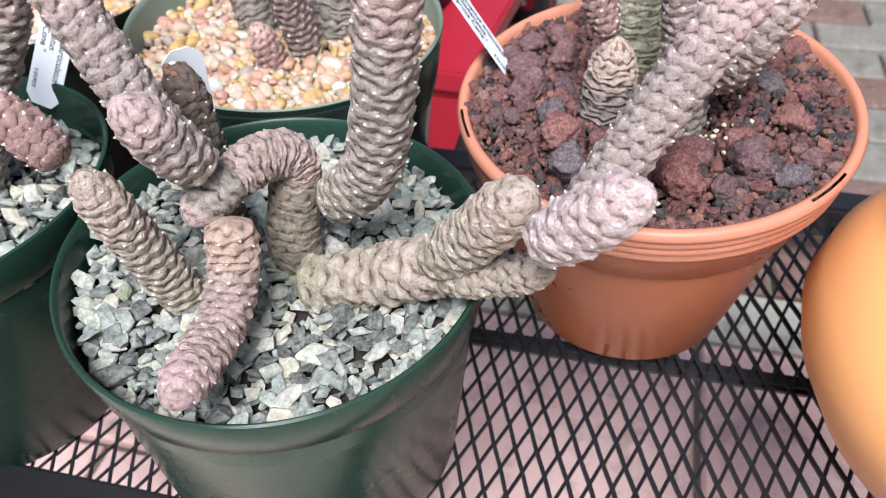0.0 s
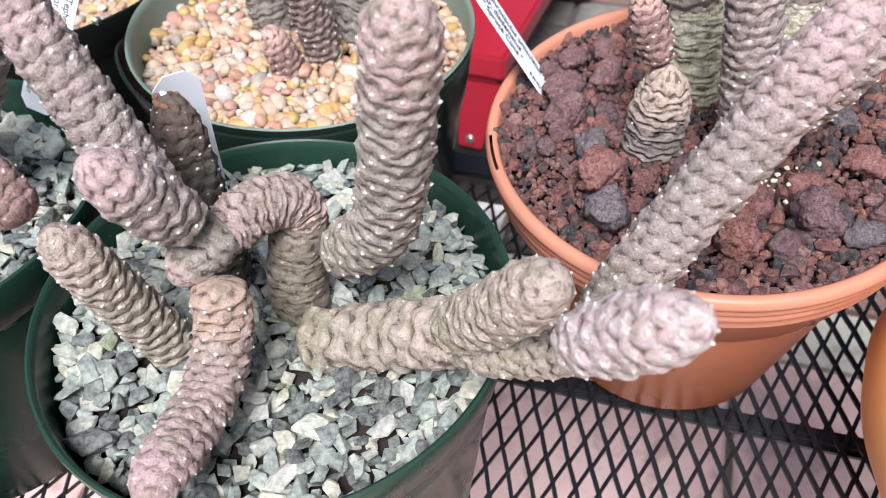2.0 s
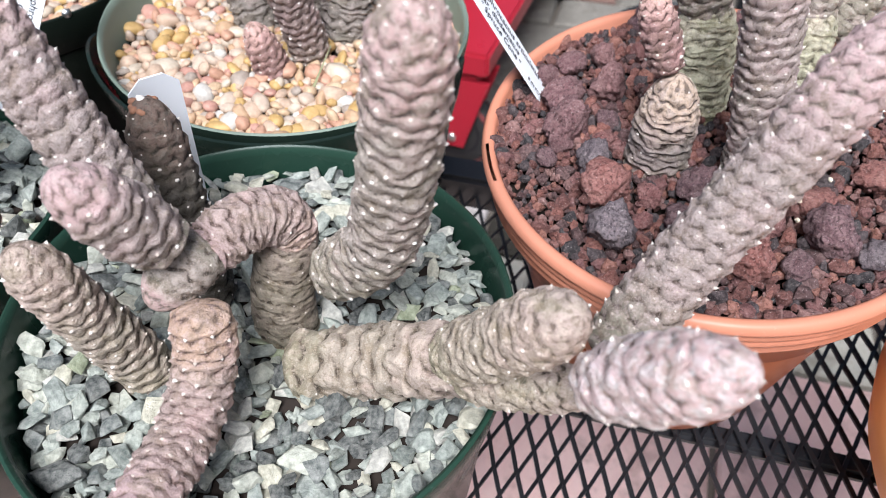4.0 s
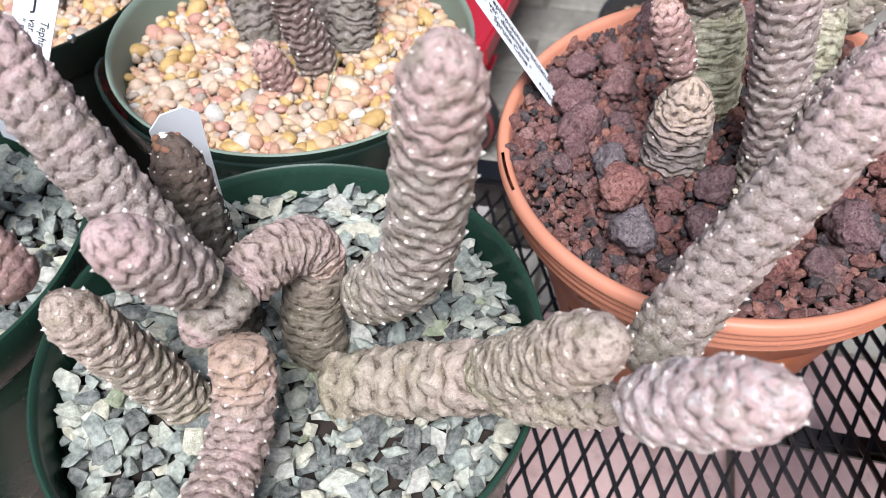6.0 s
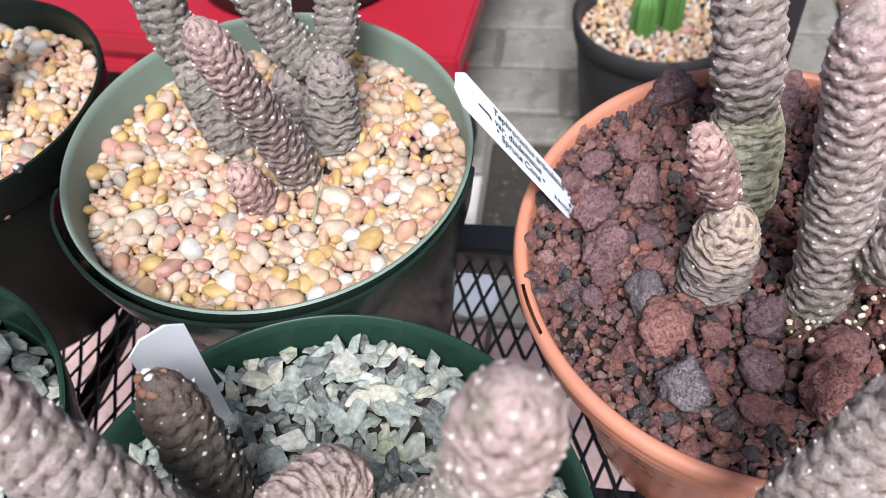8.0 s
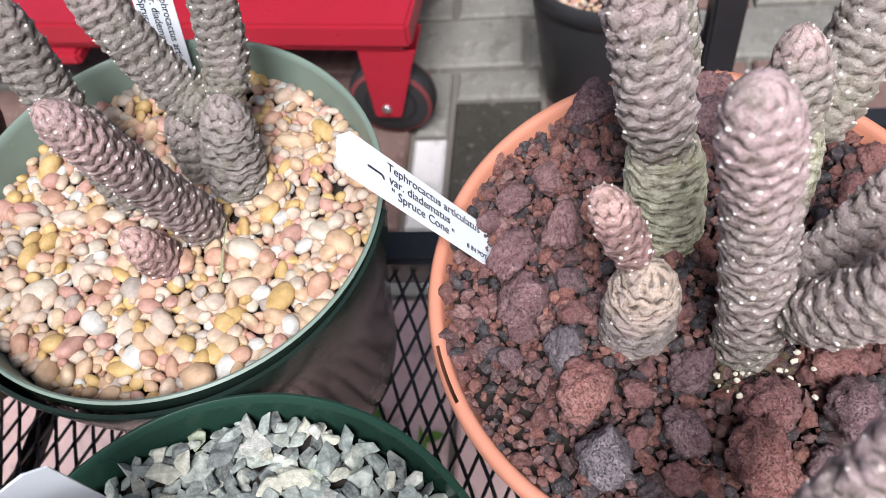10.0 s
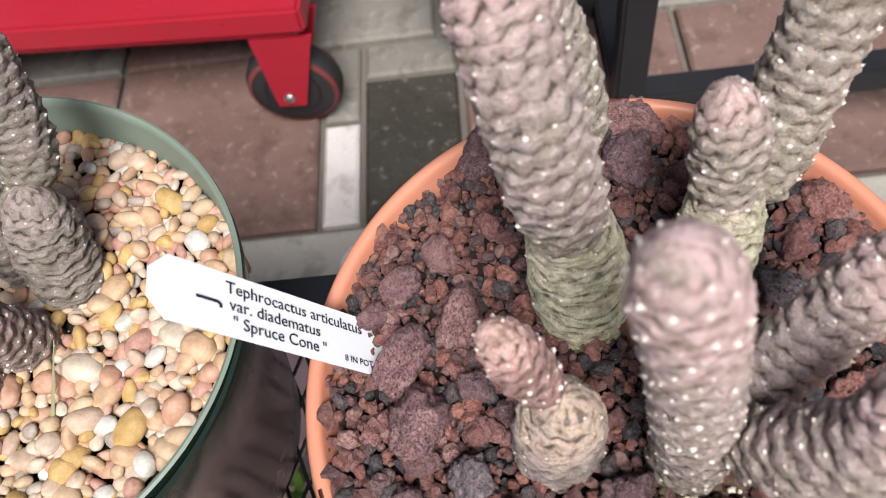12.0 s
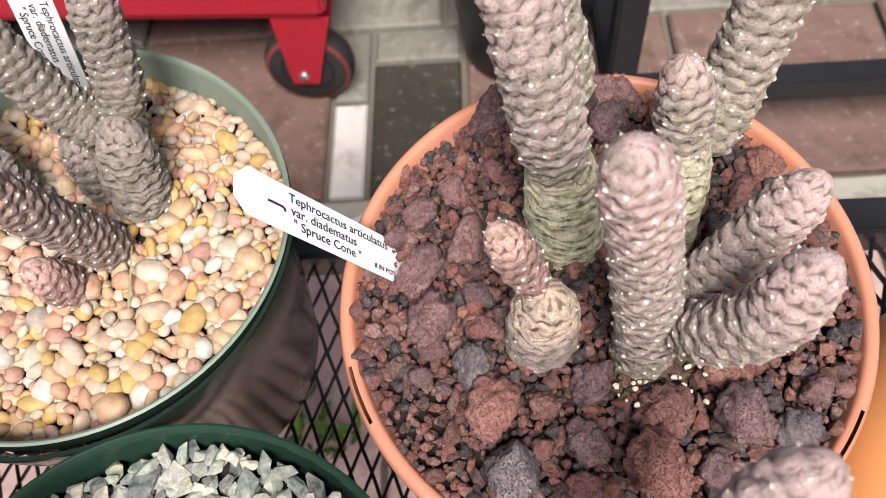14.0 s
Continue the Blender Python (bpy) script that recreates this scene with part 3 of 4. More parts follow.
U0, U1, V0, V1 = -0.78, 0.86, 0.168, 0.530


def tube(name, a, b, w=0.024, h=0.026, label=""):
    """A square steel tube between two places of the shelf's own frame."""
    bm = bmesh.new()
    a, b = Vector(a), Vector(b)
    d = (b - a)
    up = Vector((0, 0, 1)) if abs(d.normalized().z) < 0.9 else Vector((1, 0, 0))
    x = d.normalized()
    y = up.cross(x).normalized()
    z = x.cross(y)
    m = Matrix((x, y, z)).transposed().to_4x4()
    m.translation = a
    box(bm, (0, -w / 2, -h / 2), (d.length, w / 2, h / 2))
    bmesh.ops.bevel(bm, geom=list(bm.edges), offset=0.003, segments=2, affect="EDGES")
    for v in bm.verts:
        v.co = SHELF @ (m @ v.co)
    return bm


part("front_rail", tube("", (U0, V0 + 0.012, DECK - 0.004), (U1, V0 + 0.012, DECK - 0.004)), M_STEEL, shelf)
part("back_rail", tube("", (U0, V1 - 0.012, DECK - 0.002), (U1, V1 - 0.012, DECK - 0.002), 0.026, 0.028), M_STEEL, shelf)
part("centre_rail", tube("", (U0, 0.350, DECK - 0.009), (U1, 0.350, DECK - 0.009), 0.014, 0.008), M_STEEL, shelf)
for uu in (-0.36, 0.165):
    part("cross_bar", tube("", (uu, V0 + 0.02, DECK - 0.012), (uu, V1 - 0.02, DECK - 0.012), 0.012, 0.012), M_STEEL, shelf)
for uu in (U0 + 0.012, U1 - 0.012):
    part("side_rail", tube("", (uu, V0, DECK - 0.004), (uu, V1, DECK - 0.004)), M_STEEL, shelf)
    for vv in (V0 + 0.012, V1 - 0.012):
        part("leg", tube("", (uu, vv, GROUND), (uu, vv, DECK - 0.017), 0.025, 0.025), M_STEEL, shelf)

# expanded metal: zigzag strands that meet at the knuckles
PITCH, LONG, STRAND = 0.0122, 0.0300, 0.0021
mv, mf = [], []


def strand(p, q):
    d = (q - p).normalized()
    s = Vector((-d.y, d.x, 0)) * STRAND / 2
    b0 = len(mv)
    for o, lift in ((p, 0), (q, 0)):
        for sg, zz in ((-1, 0.0006), (1, -0.0006), (1, -0.0022), (-1, -0.0012)):
            mv.append(SHELF @ (o + s * sg + Vector((0, 0, zz))))
    for k in range(4):
        j = (k + 1) % 4
        mf.append((b0 + k, b0 + j, b0 + 4 + j, b0 + 4 + k))


nu, nv = int((U1 - U0 - 0.03) / PITCH), int((V1 - V0 - 0.045) / (LONG / 2))
for i in range(nu):
    for j in range(nv):
        ua = U0 + 0.02 + PITCH * (i + (0.46 if j % 2 else 0.0))
        ub = U0 + 0.02 + PITCH * (i + (0.0 if j % 2 else 0.46))
        va, vb = V0 + 0.022 + LONG / 2 * j, V0 + 0.022 + LONG / 2 * (j + 1)
        strand(Vector((ua, va, DECK)), Vector((ub, vb, DECK)))
        strand(Vector((ua + 0.08 * PITCH if j % 2 else ua, va, DECK)), Vector((2 * ua - ub + (0.08 * PITCH if j % 2 else -0.08 * PITCH), vb, DECK)))
deck = raw("deck_mesh", mv, mf, M_STEEL, shelf, "black expanded metal mesh with long diamonds", smooth=False)
tagged(deck, kind="stuff")

# ---- pots ----
def split_rings(v, f, n, lo, hi, material, owner, wall=None):
    """The pot's wall and its rim as two meshes: the rings from lo to hi are the rim."""
    rim_f = [q for q in f if lo * n <= min(q) < hi * n]
    wall_f = [q for q in f if not lo * n <= min(q) < hi * n]
    for nm, fs in (("pot_body", wall_f), ("rim", rim_f)):
        used = sorted({i for q in fs for i in q})
        at = {i: k for k, i in enumerate(used)}
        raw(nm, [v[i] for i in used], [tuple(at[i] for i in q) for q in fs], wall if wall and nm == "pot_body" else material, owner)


def green_pot(name, label, x, y, rim, r=0.1035, material=M_GREEN, lean=(0, 0), sleeve=None, wall=None):
    t = thing(name, label, "plant pot", "round plastic pots", (x, y, DECK + 0.001))
    h = rim - DECK - 0.001
    prof = [(0.001, 0.004), (0.072, 0.004), (0.078, 0.0), (0.081, 0.004), (r - 0.0062, h - 0.0262), (r - 0.0058, h - 0.0246), (r - 0.0042, h - 0.0236), (r - 0.0034, h - 0.0225), (r, h - 0.003), (r - 0.0003, h - 0.0006), (r - 0.0014, h), (r - 0.0026, h - 0.0008), (r - 0.0032, h - 0.004), (r - 0.0055, h - 0.028), (0.074, 0.012), (0.001, 0.012)]
    v, f = lathe(prof, 110)
    rr = random.Random(int(x * 1000) + 7)
    p1, p2 = rr.uniform(0, 6), rr.uniform(0, 6)
    out = []
    for px, py, pz in v:
        a = math.atan2(py, px)
        k = 1 + 0.008 * math.sin(2 * a + p1) * pz / h + 0.004 * math.sin(3 * a + p2) * pz / h
        out.append((px * k, py * k, pz + (lean[0] * px + lean[1] * py) * pz / h))
    rings = len(out) // len(prof)
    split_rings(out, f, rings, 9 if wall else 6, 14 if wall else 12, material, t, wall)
    if sleeve:
        a0, a1, wide = sleeve
        sp = [(0.0, -0.040), (0.0006, -0.030), (0.0010, -0.004), (0.0012, 0.0), (0.0030, 0.0), (0.0036, -0.002), (0.0030, -0.024), (0.0012, -0.040)]
        v, f = lathe([(1, 0)] * len(sp), 80, a0=a0, a1=a1)
        out = []
        for k, (dr, dz) in enumerate(sp):
            for i in range(81):
                a, q = radians(a0 + (a1 - a0) * i / 80), i / 80
                gap = wide * (1 - q) ** 1.4 * (1 + dz / 0.045)
                rad = r + gap + dr - 0.0012 + dz * 0.12
                drop = -0.010 * max(0.0, 1 - q / 0.12) ** 1.5 if dz > -0.01 else 0.0
                out.append((rad * math.cos(a), rad * math.sin(a), h - 0.002 + dz + drop + lean[0] * rad * math.cos(a) + lean[1] * rad * math.sin(a)))
        v = out
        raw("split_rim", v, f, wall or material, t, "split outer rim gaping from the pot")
    return t


POT_A = (-0.0855, 0.2812)
POT_T = (0.1093, 0.3873)
POT_B = (-0.1075, 0.4825)
POT_C = (-0.3125, 0.5581)
POT_D = (-0.2845, 0.3283)
green_pot("green_pot", "dark green round plastic pot of slate chips with a branching cactus", *POT_A, 0.956, 0.1000, lean=(-0.018, 0.043))
green_pot("green_pot", "faded sage green plastic pot of river pebbles, its rim split", *POT_B, 0.9714, 0.1000, M_SAGE, (-0.041, 0.086), sleeve=(184, 345, 0.006), wall=M_SAGE_SHADED)
green_pot("green_pot", "green plastic pot of river pebbles, its colour darkened for shade", *POT_C, 0.966, 0.104, M_GREEN_SHADED)
green_pot("green_pot", "dark green plastic pot of slate chips beside the shelf's edge", *POT_D, 0.964, 0.104)

tp = thing("terracotta_pot", "terracotta-coloured ribbed plastic pot filled with red lava rock", "plant pot", "round plastic pots", (*POT_T, DECK + 0.001))
H = 0.9652 - DECK - 0.001
prof = [(0.001, 0.003), (0.054, 0.003), (0.060, 0.0), (0.065, 0.004), (0.0895, H - 0.056), (0.0908, H - 0.052), (0.0935, H - 0.0500), (0.1018, H - 0.0262), (0.1050, H - 0.0245), (0.1058, H - 0.0222), (0.1053, H - 0.0200), (0.1064, H - 0.0182), (0.1072, H - 0.0160), (0.1067, H - 0.0140), (0.1078, H - 0.0122), (0.1086, H - 0.0100), (0.1082, H - 0.0080), (0.1098, H - 0.006), (0.1103, H - 0.004), (0.1094, H - 0.0015), (0.1085, H - 0.0004), (0.1070, H), (0.1055, H - 0.0003), (0.1043, H - 0.0012), (0.1038, H - 0.003), (0.1005, H - 0.012), (0.0915, H - 0.05), (0.062, 0.012), (0.001, 0.012)]
holes = [(20, lo, lo + 14) for lo in (181, 68, 302)]
v, f = lathe(prof, 240, holes)
v = [(x * 0.988, y * 0.988, z + (0.0435 * x + 0.0914 * y) * (z / H) ** 2) for x, y, z in v]
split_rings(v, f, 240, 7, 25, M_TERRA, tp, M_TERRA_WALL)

op = thing("round_orange_pot", "glossy orange rounded ceramic pot standing on the mesh", "plant pot", "round plastic pots", (0.292, 0.250, DECK + 0.001))
prof = [(0.001, 0.002), (0.050, 0.0), (0.062, 0.006), (0.085, 0.030), (0.098, 0.060), (0.102, 0.080), (0.098, 0.100), (0.086, 0.122), (0.076, 0.132), (0.074, 0.139), (0.078, 0.144), (0.076, 0.148), (0.070, 0.148), (0.067, 0.140), (0.067, 0.130), (0.06, 0.115), (0.001, 0.115)]
prof = [(r * 1.22, z * 1.06) for r, z in prof]
v, f = lathe(prof, 96)
split_rings(v, f, 96, 8, 13, M_ORANGE, op)

# ---- plants ----
def plant(name, label, at):
    return thing(name, label, "cactus", "cacti in the pots", at)


def grow(owner, rows):
    o = owner.location
    for k, (pts, r, skin, opts) in enumerate(rows):
        joint("joint", [Vector(p) - o for p in pts], r, skin, owner, seed=k + 3 + int(abs(o.x) * 900), **opts)


pa = plant("cactus", "branching spruce-cone cactus with knobbly grey and pink joints in slate chips", (POT_A[0], POT_A[1], 0.935))
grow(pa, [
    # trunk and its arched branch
    ([(-0.0790, 0.2880, 0.930), (-0.0770, 0.2890, 0.962), (-0.0710, 0.2910, 0.990)], 0.0130, M_TRUNK_SHADED, dict(amp=0.05, fold=0.4, dots=0.3, neck=0.95, rows=0.006, taper=0.86)),
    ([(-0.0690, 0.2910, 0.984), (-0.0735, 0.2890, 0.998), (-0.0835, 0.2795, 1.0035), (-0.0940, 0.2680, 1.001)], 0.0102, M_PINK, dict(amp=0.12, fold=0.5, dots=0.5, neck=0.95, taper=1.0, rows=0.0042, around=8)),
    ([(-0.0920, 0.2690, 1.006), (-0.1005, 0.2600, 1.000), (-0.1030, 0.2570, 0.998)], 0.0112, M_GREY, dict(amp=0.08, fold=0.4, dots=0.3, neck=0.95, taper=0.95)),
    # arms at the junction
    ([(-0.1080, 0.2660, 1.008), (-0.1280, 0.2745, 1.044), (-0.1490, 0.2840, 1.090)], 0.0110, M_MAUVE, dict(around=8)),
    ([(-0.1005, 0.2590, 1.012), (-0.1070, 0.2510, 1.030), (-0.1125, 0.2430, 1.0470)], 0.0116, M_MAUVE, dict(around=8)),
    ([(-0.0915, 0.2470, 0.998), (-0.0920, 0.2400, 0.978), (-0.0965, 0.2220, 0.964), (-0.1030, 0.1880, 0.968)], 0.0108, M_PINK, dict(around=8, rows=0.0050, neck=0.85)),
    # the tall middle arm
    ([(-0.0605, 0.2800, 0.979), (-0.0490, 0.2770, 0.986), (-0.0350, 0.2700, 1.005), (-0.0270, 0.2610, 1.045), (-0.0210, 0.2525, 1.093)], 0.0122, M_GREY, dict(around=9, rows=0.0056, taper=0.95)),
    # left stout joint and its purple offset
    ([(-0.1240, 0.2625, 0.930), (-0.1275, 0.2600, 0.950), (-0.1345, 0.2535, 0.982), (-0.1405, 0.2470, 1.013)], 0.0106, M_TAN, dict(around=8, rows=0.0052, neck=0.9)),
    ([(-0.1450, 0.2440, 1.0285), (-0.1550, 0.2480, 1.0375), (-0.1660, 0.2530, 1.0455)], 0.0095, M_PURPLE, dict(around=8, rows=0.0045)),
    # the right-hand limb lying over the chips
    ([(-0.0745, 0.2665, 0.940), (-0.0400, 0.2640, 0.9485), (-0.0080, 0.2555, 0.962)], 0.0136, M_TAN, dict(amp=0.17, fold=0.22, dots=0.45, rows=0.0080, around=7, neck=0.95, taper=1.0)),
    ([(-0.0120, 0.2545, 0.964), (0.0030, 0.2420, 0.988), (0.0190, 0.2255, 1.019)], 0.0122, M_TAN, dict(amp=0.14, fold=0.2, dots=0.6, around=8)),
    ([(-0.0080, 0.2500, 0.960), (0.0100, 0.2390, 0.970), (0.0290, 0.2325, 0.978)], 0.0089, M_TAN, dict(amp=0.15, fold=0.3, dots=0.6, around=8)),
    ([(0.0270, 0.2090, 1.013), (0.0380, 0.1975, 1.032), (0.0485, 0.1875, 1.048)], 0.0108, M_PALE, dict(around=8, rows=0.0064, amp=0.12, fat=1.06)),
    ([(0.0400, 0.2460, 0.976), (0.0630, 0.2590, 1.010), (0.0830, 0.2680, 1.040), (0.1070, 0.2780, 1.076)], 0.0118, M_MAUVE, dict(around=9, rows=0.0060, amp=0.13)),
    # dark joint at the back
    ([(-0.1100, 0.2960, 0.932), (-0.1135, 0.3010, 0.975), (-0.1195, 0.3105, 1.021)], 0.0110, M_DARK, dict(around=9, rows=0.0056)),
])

bud_rnd = random.Random(9)
for k in range(9):
    bm = blob_mesh(k + 3, 2, 0.8, 0.25)
    size = bud_rnd.uniform(0.0025, 0.0048)
    turn = k * 0.7
    m = Matrix.Translation((-0.1208 + 0.0042 * math.cos(turn) * (k > 0), 0.3118 + 0.0042 * math.sin(turn) * (k > 0), 1.0292 + bud_rnd.uniform(-0.0008, 0.0008) + 0.0020 * (k == 0))) @ Matrix.Scale(size, 4)
    bmesh.ops.transform(bm, matrix=Matrix.Translation(-pa.location) @ m, verts=bm.verts)
    part("withered_bud", bm, M_AREOLE if k in (0, 3) else M_BUD, pa, "dry brown bud remains on the joint's crown", True)

pt = plant("cactus", "spruce-cone cactus of several upright joints in red lava rock", (POT_T[0], POT_T[1], 0.955))
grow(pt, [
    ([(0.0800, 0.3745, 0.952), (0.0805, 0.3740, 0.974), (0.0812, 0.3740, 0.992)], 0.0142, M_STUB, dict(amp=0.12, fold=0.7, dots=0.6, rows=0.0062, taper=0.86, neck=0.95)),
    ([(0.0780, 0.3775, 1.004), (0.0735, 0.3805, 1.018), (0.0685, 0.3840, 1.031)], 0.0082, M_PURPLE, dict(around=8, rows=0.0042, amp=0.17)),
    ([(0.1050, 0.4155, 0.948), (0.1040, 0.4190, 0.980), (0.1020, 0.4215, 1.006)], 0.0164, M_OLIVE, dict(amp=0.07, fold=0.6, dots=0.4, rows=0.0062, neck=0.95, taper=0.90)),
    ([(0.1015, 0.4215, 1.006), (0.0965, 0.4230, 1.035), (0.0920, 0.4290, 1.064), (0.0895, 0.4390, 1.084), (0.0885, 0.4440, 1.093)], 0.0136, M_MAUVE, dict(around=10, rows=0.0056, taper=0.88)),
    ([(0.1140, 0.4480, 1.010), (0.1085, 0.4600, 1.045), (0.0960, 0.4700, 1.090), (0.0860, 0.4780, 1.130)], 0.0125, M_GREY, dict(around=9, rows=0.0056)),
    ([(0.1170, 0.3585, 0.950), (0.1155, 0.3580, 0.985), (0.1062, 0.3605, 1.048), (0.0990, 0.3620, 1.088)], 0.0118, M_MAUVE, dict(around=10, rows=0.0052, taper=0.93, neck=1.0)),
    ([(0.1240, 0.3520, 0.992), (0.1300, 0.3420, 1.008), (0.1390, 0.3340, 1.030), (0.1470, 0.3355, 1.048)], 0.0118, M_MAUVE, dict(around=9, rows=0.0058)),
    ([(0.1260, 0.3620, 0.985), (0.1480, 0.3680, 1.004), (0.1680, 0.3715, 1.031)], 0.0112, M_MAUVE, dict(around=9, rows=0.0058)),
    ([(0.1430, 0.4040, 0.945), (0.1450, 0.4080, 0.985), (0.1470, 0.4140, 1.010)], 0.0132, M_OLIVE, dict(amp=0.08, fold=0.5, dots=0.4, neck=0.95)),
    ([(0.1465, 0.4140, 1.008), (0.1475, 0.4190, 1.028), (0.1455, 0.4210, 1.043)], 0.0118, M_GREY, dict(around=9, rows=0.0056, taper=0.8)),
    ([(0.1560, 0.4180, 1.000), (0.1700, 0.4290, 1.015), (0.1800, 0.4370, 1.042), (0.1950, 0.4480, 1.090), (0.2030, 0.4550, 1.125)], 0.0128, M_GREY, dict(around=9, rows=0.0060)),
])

pb = plant("cactus", "dark spruce-cone cactus with leaning joints in river pebbles", (POT_B[0], POT_B[1], 0.945))
grow(pb, [
    ([(-0.1270, 0.5010, 0.938), (-0.1330, 0.5080, 0.965), (-0.1415, 0.5180, 0.992)], 0.0136, M_DUSK, dict(amp=0.12, fold=0.4, dots=0.4, rows=0.006, neck=0.95)),
    ([(-0.1420, 0.5190, 0.996), (-0.1480, 0.5250, 1.015), (-0.1500, 0.5280, 1.050)], 0.0122, M_DUSK, dict(around=9, rows=0.0060)),
    ([(-0.0945, 0.4790, 0.938), (-0.0975, 0.4740, 0.965), (-0.1050, 0.4640, 1.008), (-0.1130, 0.4550, 1.050)], 0.0115, M_SPRUCE, dict(around=10, rows=0.0050, taper=0.80)),
    ([(-0.1110, 0.4605, 0.938), (-0.1150, 0.4600, 0.955), (-0.1195, 0.4600, 0.969)], 0.0105, M_PURPLE, dict(around=9, rows=0.0046, taper=0.82)),
    ([(-0.0785, 0.4985, 0.938), (-0.0775, 0.5020, 0.965), (-0.0740, 0.5070, 0.986)], 0.0146, M_DUSK, dict(amp=0.12, fold=0.5, dots=0.4, rows=0.006, neck=0.92, taper=0.88)),
    ([(-0.0715, 0.5160, 0.990), (-0.0670, 0.5285, 1.010), (-0.0630, 0.5370, 1.042)], 0.0112, M_DUSK, dict(around=9, rows=0.0052)),
    ([(-0.0800, 0.5130, 0.986), (-0.0930, 0.5225, 0.998), (-0.1015, 0.5270, 1.018), (-0.1120, 0.5330, 1.048)], 0.0116, M_DUSK, dict(around=9, rows=0.0052)),
    ([(-0.0950, 0.5100, 0.938), (-0.0960, 0.5130, 0.965), (-0.0970, 0.5150, 0.980)], 0.0108, M_DUSK, dict(around=9, rows=0.0056, dots=0.5)),
])

pc = plant("cactus", "spruce-cone cactus in the far pebble pot", (POT_C[0], POT_C[1], 0.945))
grow(pc, [([(-0.285, 0.560, 0.935), (-0.280, 0.565, 0.985), (-0.272, 0.575, 1.040)], 0.0140, M_MAUVE, dict(around=9))])
pd = plant("cactus", "tall grey spruce-cone cactus in slate chips", (POT_D[0], POT_D[1], 0.935))
grow(pd, [([(-0.262, 0.345, 0.930), (-0.238, 0.345, 0.985), (-0.212, 0.346, 1.030), (-0.195, 0.348, 1.070)], 0.0132, M_GREY, dict(around=9)),
          ([(-0.270, 0.350, 0.930), (-0.262, 0.360, 0.990), (-0.245, 0.372, 1.050)], 0.0130, M_GREY, dict(around=9))])

# ---- gravel ----
chips = [to_mesh("stone_chip", chip_mesh("c", s, fl), M_SLATE, False) for s, fl in ((1, 0.5), (2, 0.38), (3, 0.6), (4, 0.45), (5, 0.32), (6, 0.55), (7, 0.42), (8, 0.5), (9, 0.65), (10, 0.36))]
pebs = [to_mesh("pebble", blob_mesh(s, 2, fl, 0.115, 1.9, st), M_PEBBLE, True) for s, fl, st in ((1, 0.6, 0.8), (2, 0.7, 0.9), (3, 0.55, 0.65), (4, 0.65, 0.75), (5, 0.8, 0.85), (6, 0.5, 0.7), (7, 0.62, 0.95), (8, 0.7, 0.6))]
crumbs = [to_mesh("lava_crumb", lump_mesh(s + 40, 2, 1.5), M_LAVA, False) for s in range(1, 11)]
grains = [to_mesh("lava_grain", lump_mesh(s + 60, 1, 1.5), M_LAVA, False) for s in range(1, 7)]
rocks = [to_mesh("lava_rock", lump_mesh(s + 20), M_ROCK, True) for s in range(1, 11)]

gravel("slate_gravel", "bed of angular grey-green slate chips in the green pot", POT_A, 0.0940, 0.9425, 0.0116, 0.0062, chips, M_SLATE_J, "stone_chip", 11, 0.36, 290,
       avoid=[(-0.075, 0.283, 0.012), (-0.126, 0.261, 0.008), (-0.110, 0.296, 0.008)], keep=POT_A, slope=(-0.02, 0.085))
gravel("slate_gravel", "bed of slate chips in the neighbouring green pot", POT_D, 0.099, 0.944, 0.0142, 0.0084, chips, M_SLATE_J, "stone_chip", 12, 0.45, 200, avoid=[(-0.262, 0.345, 0.012)], keep=(-0.2, 0.35))
gravel("pebble_gravel", "bed of rounded buff and orange river pebbles in the sage pot", POT_B, 0.0965, 0.9520, 0.0088, 0.0056, pebs, M_PEBBLE_J, "pebble", 13, 0.35, 300, keep=(-0.09, 0.45), spread=0.30, slope=(-0.04, 0.085))
gravel("pebble_gravel", "bed of rounded river pebbles in the far green pot", POT_C, 0.0985, 0.947, 0.0090, 0.0063, pebs, M_PEBBLE_J, "pebble", 14, 0.35, 200, keep=(-0.22, 0.52), spread=0.22)
lava_bed = gravel("lava_gravel", "bed of crumbled red and black lava rock in the terracotta pot", POT_T, 0.1035, 0.9602, 0.0050, 0.0034, crumbs, M_LAVA_J, "lava_crumb", 15, 0.8, 300, keep=(0.06, 0.40), dome=0.003, spread=0.44, under=grains, slope=(0.035, 0.085))

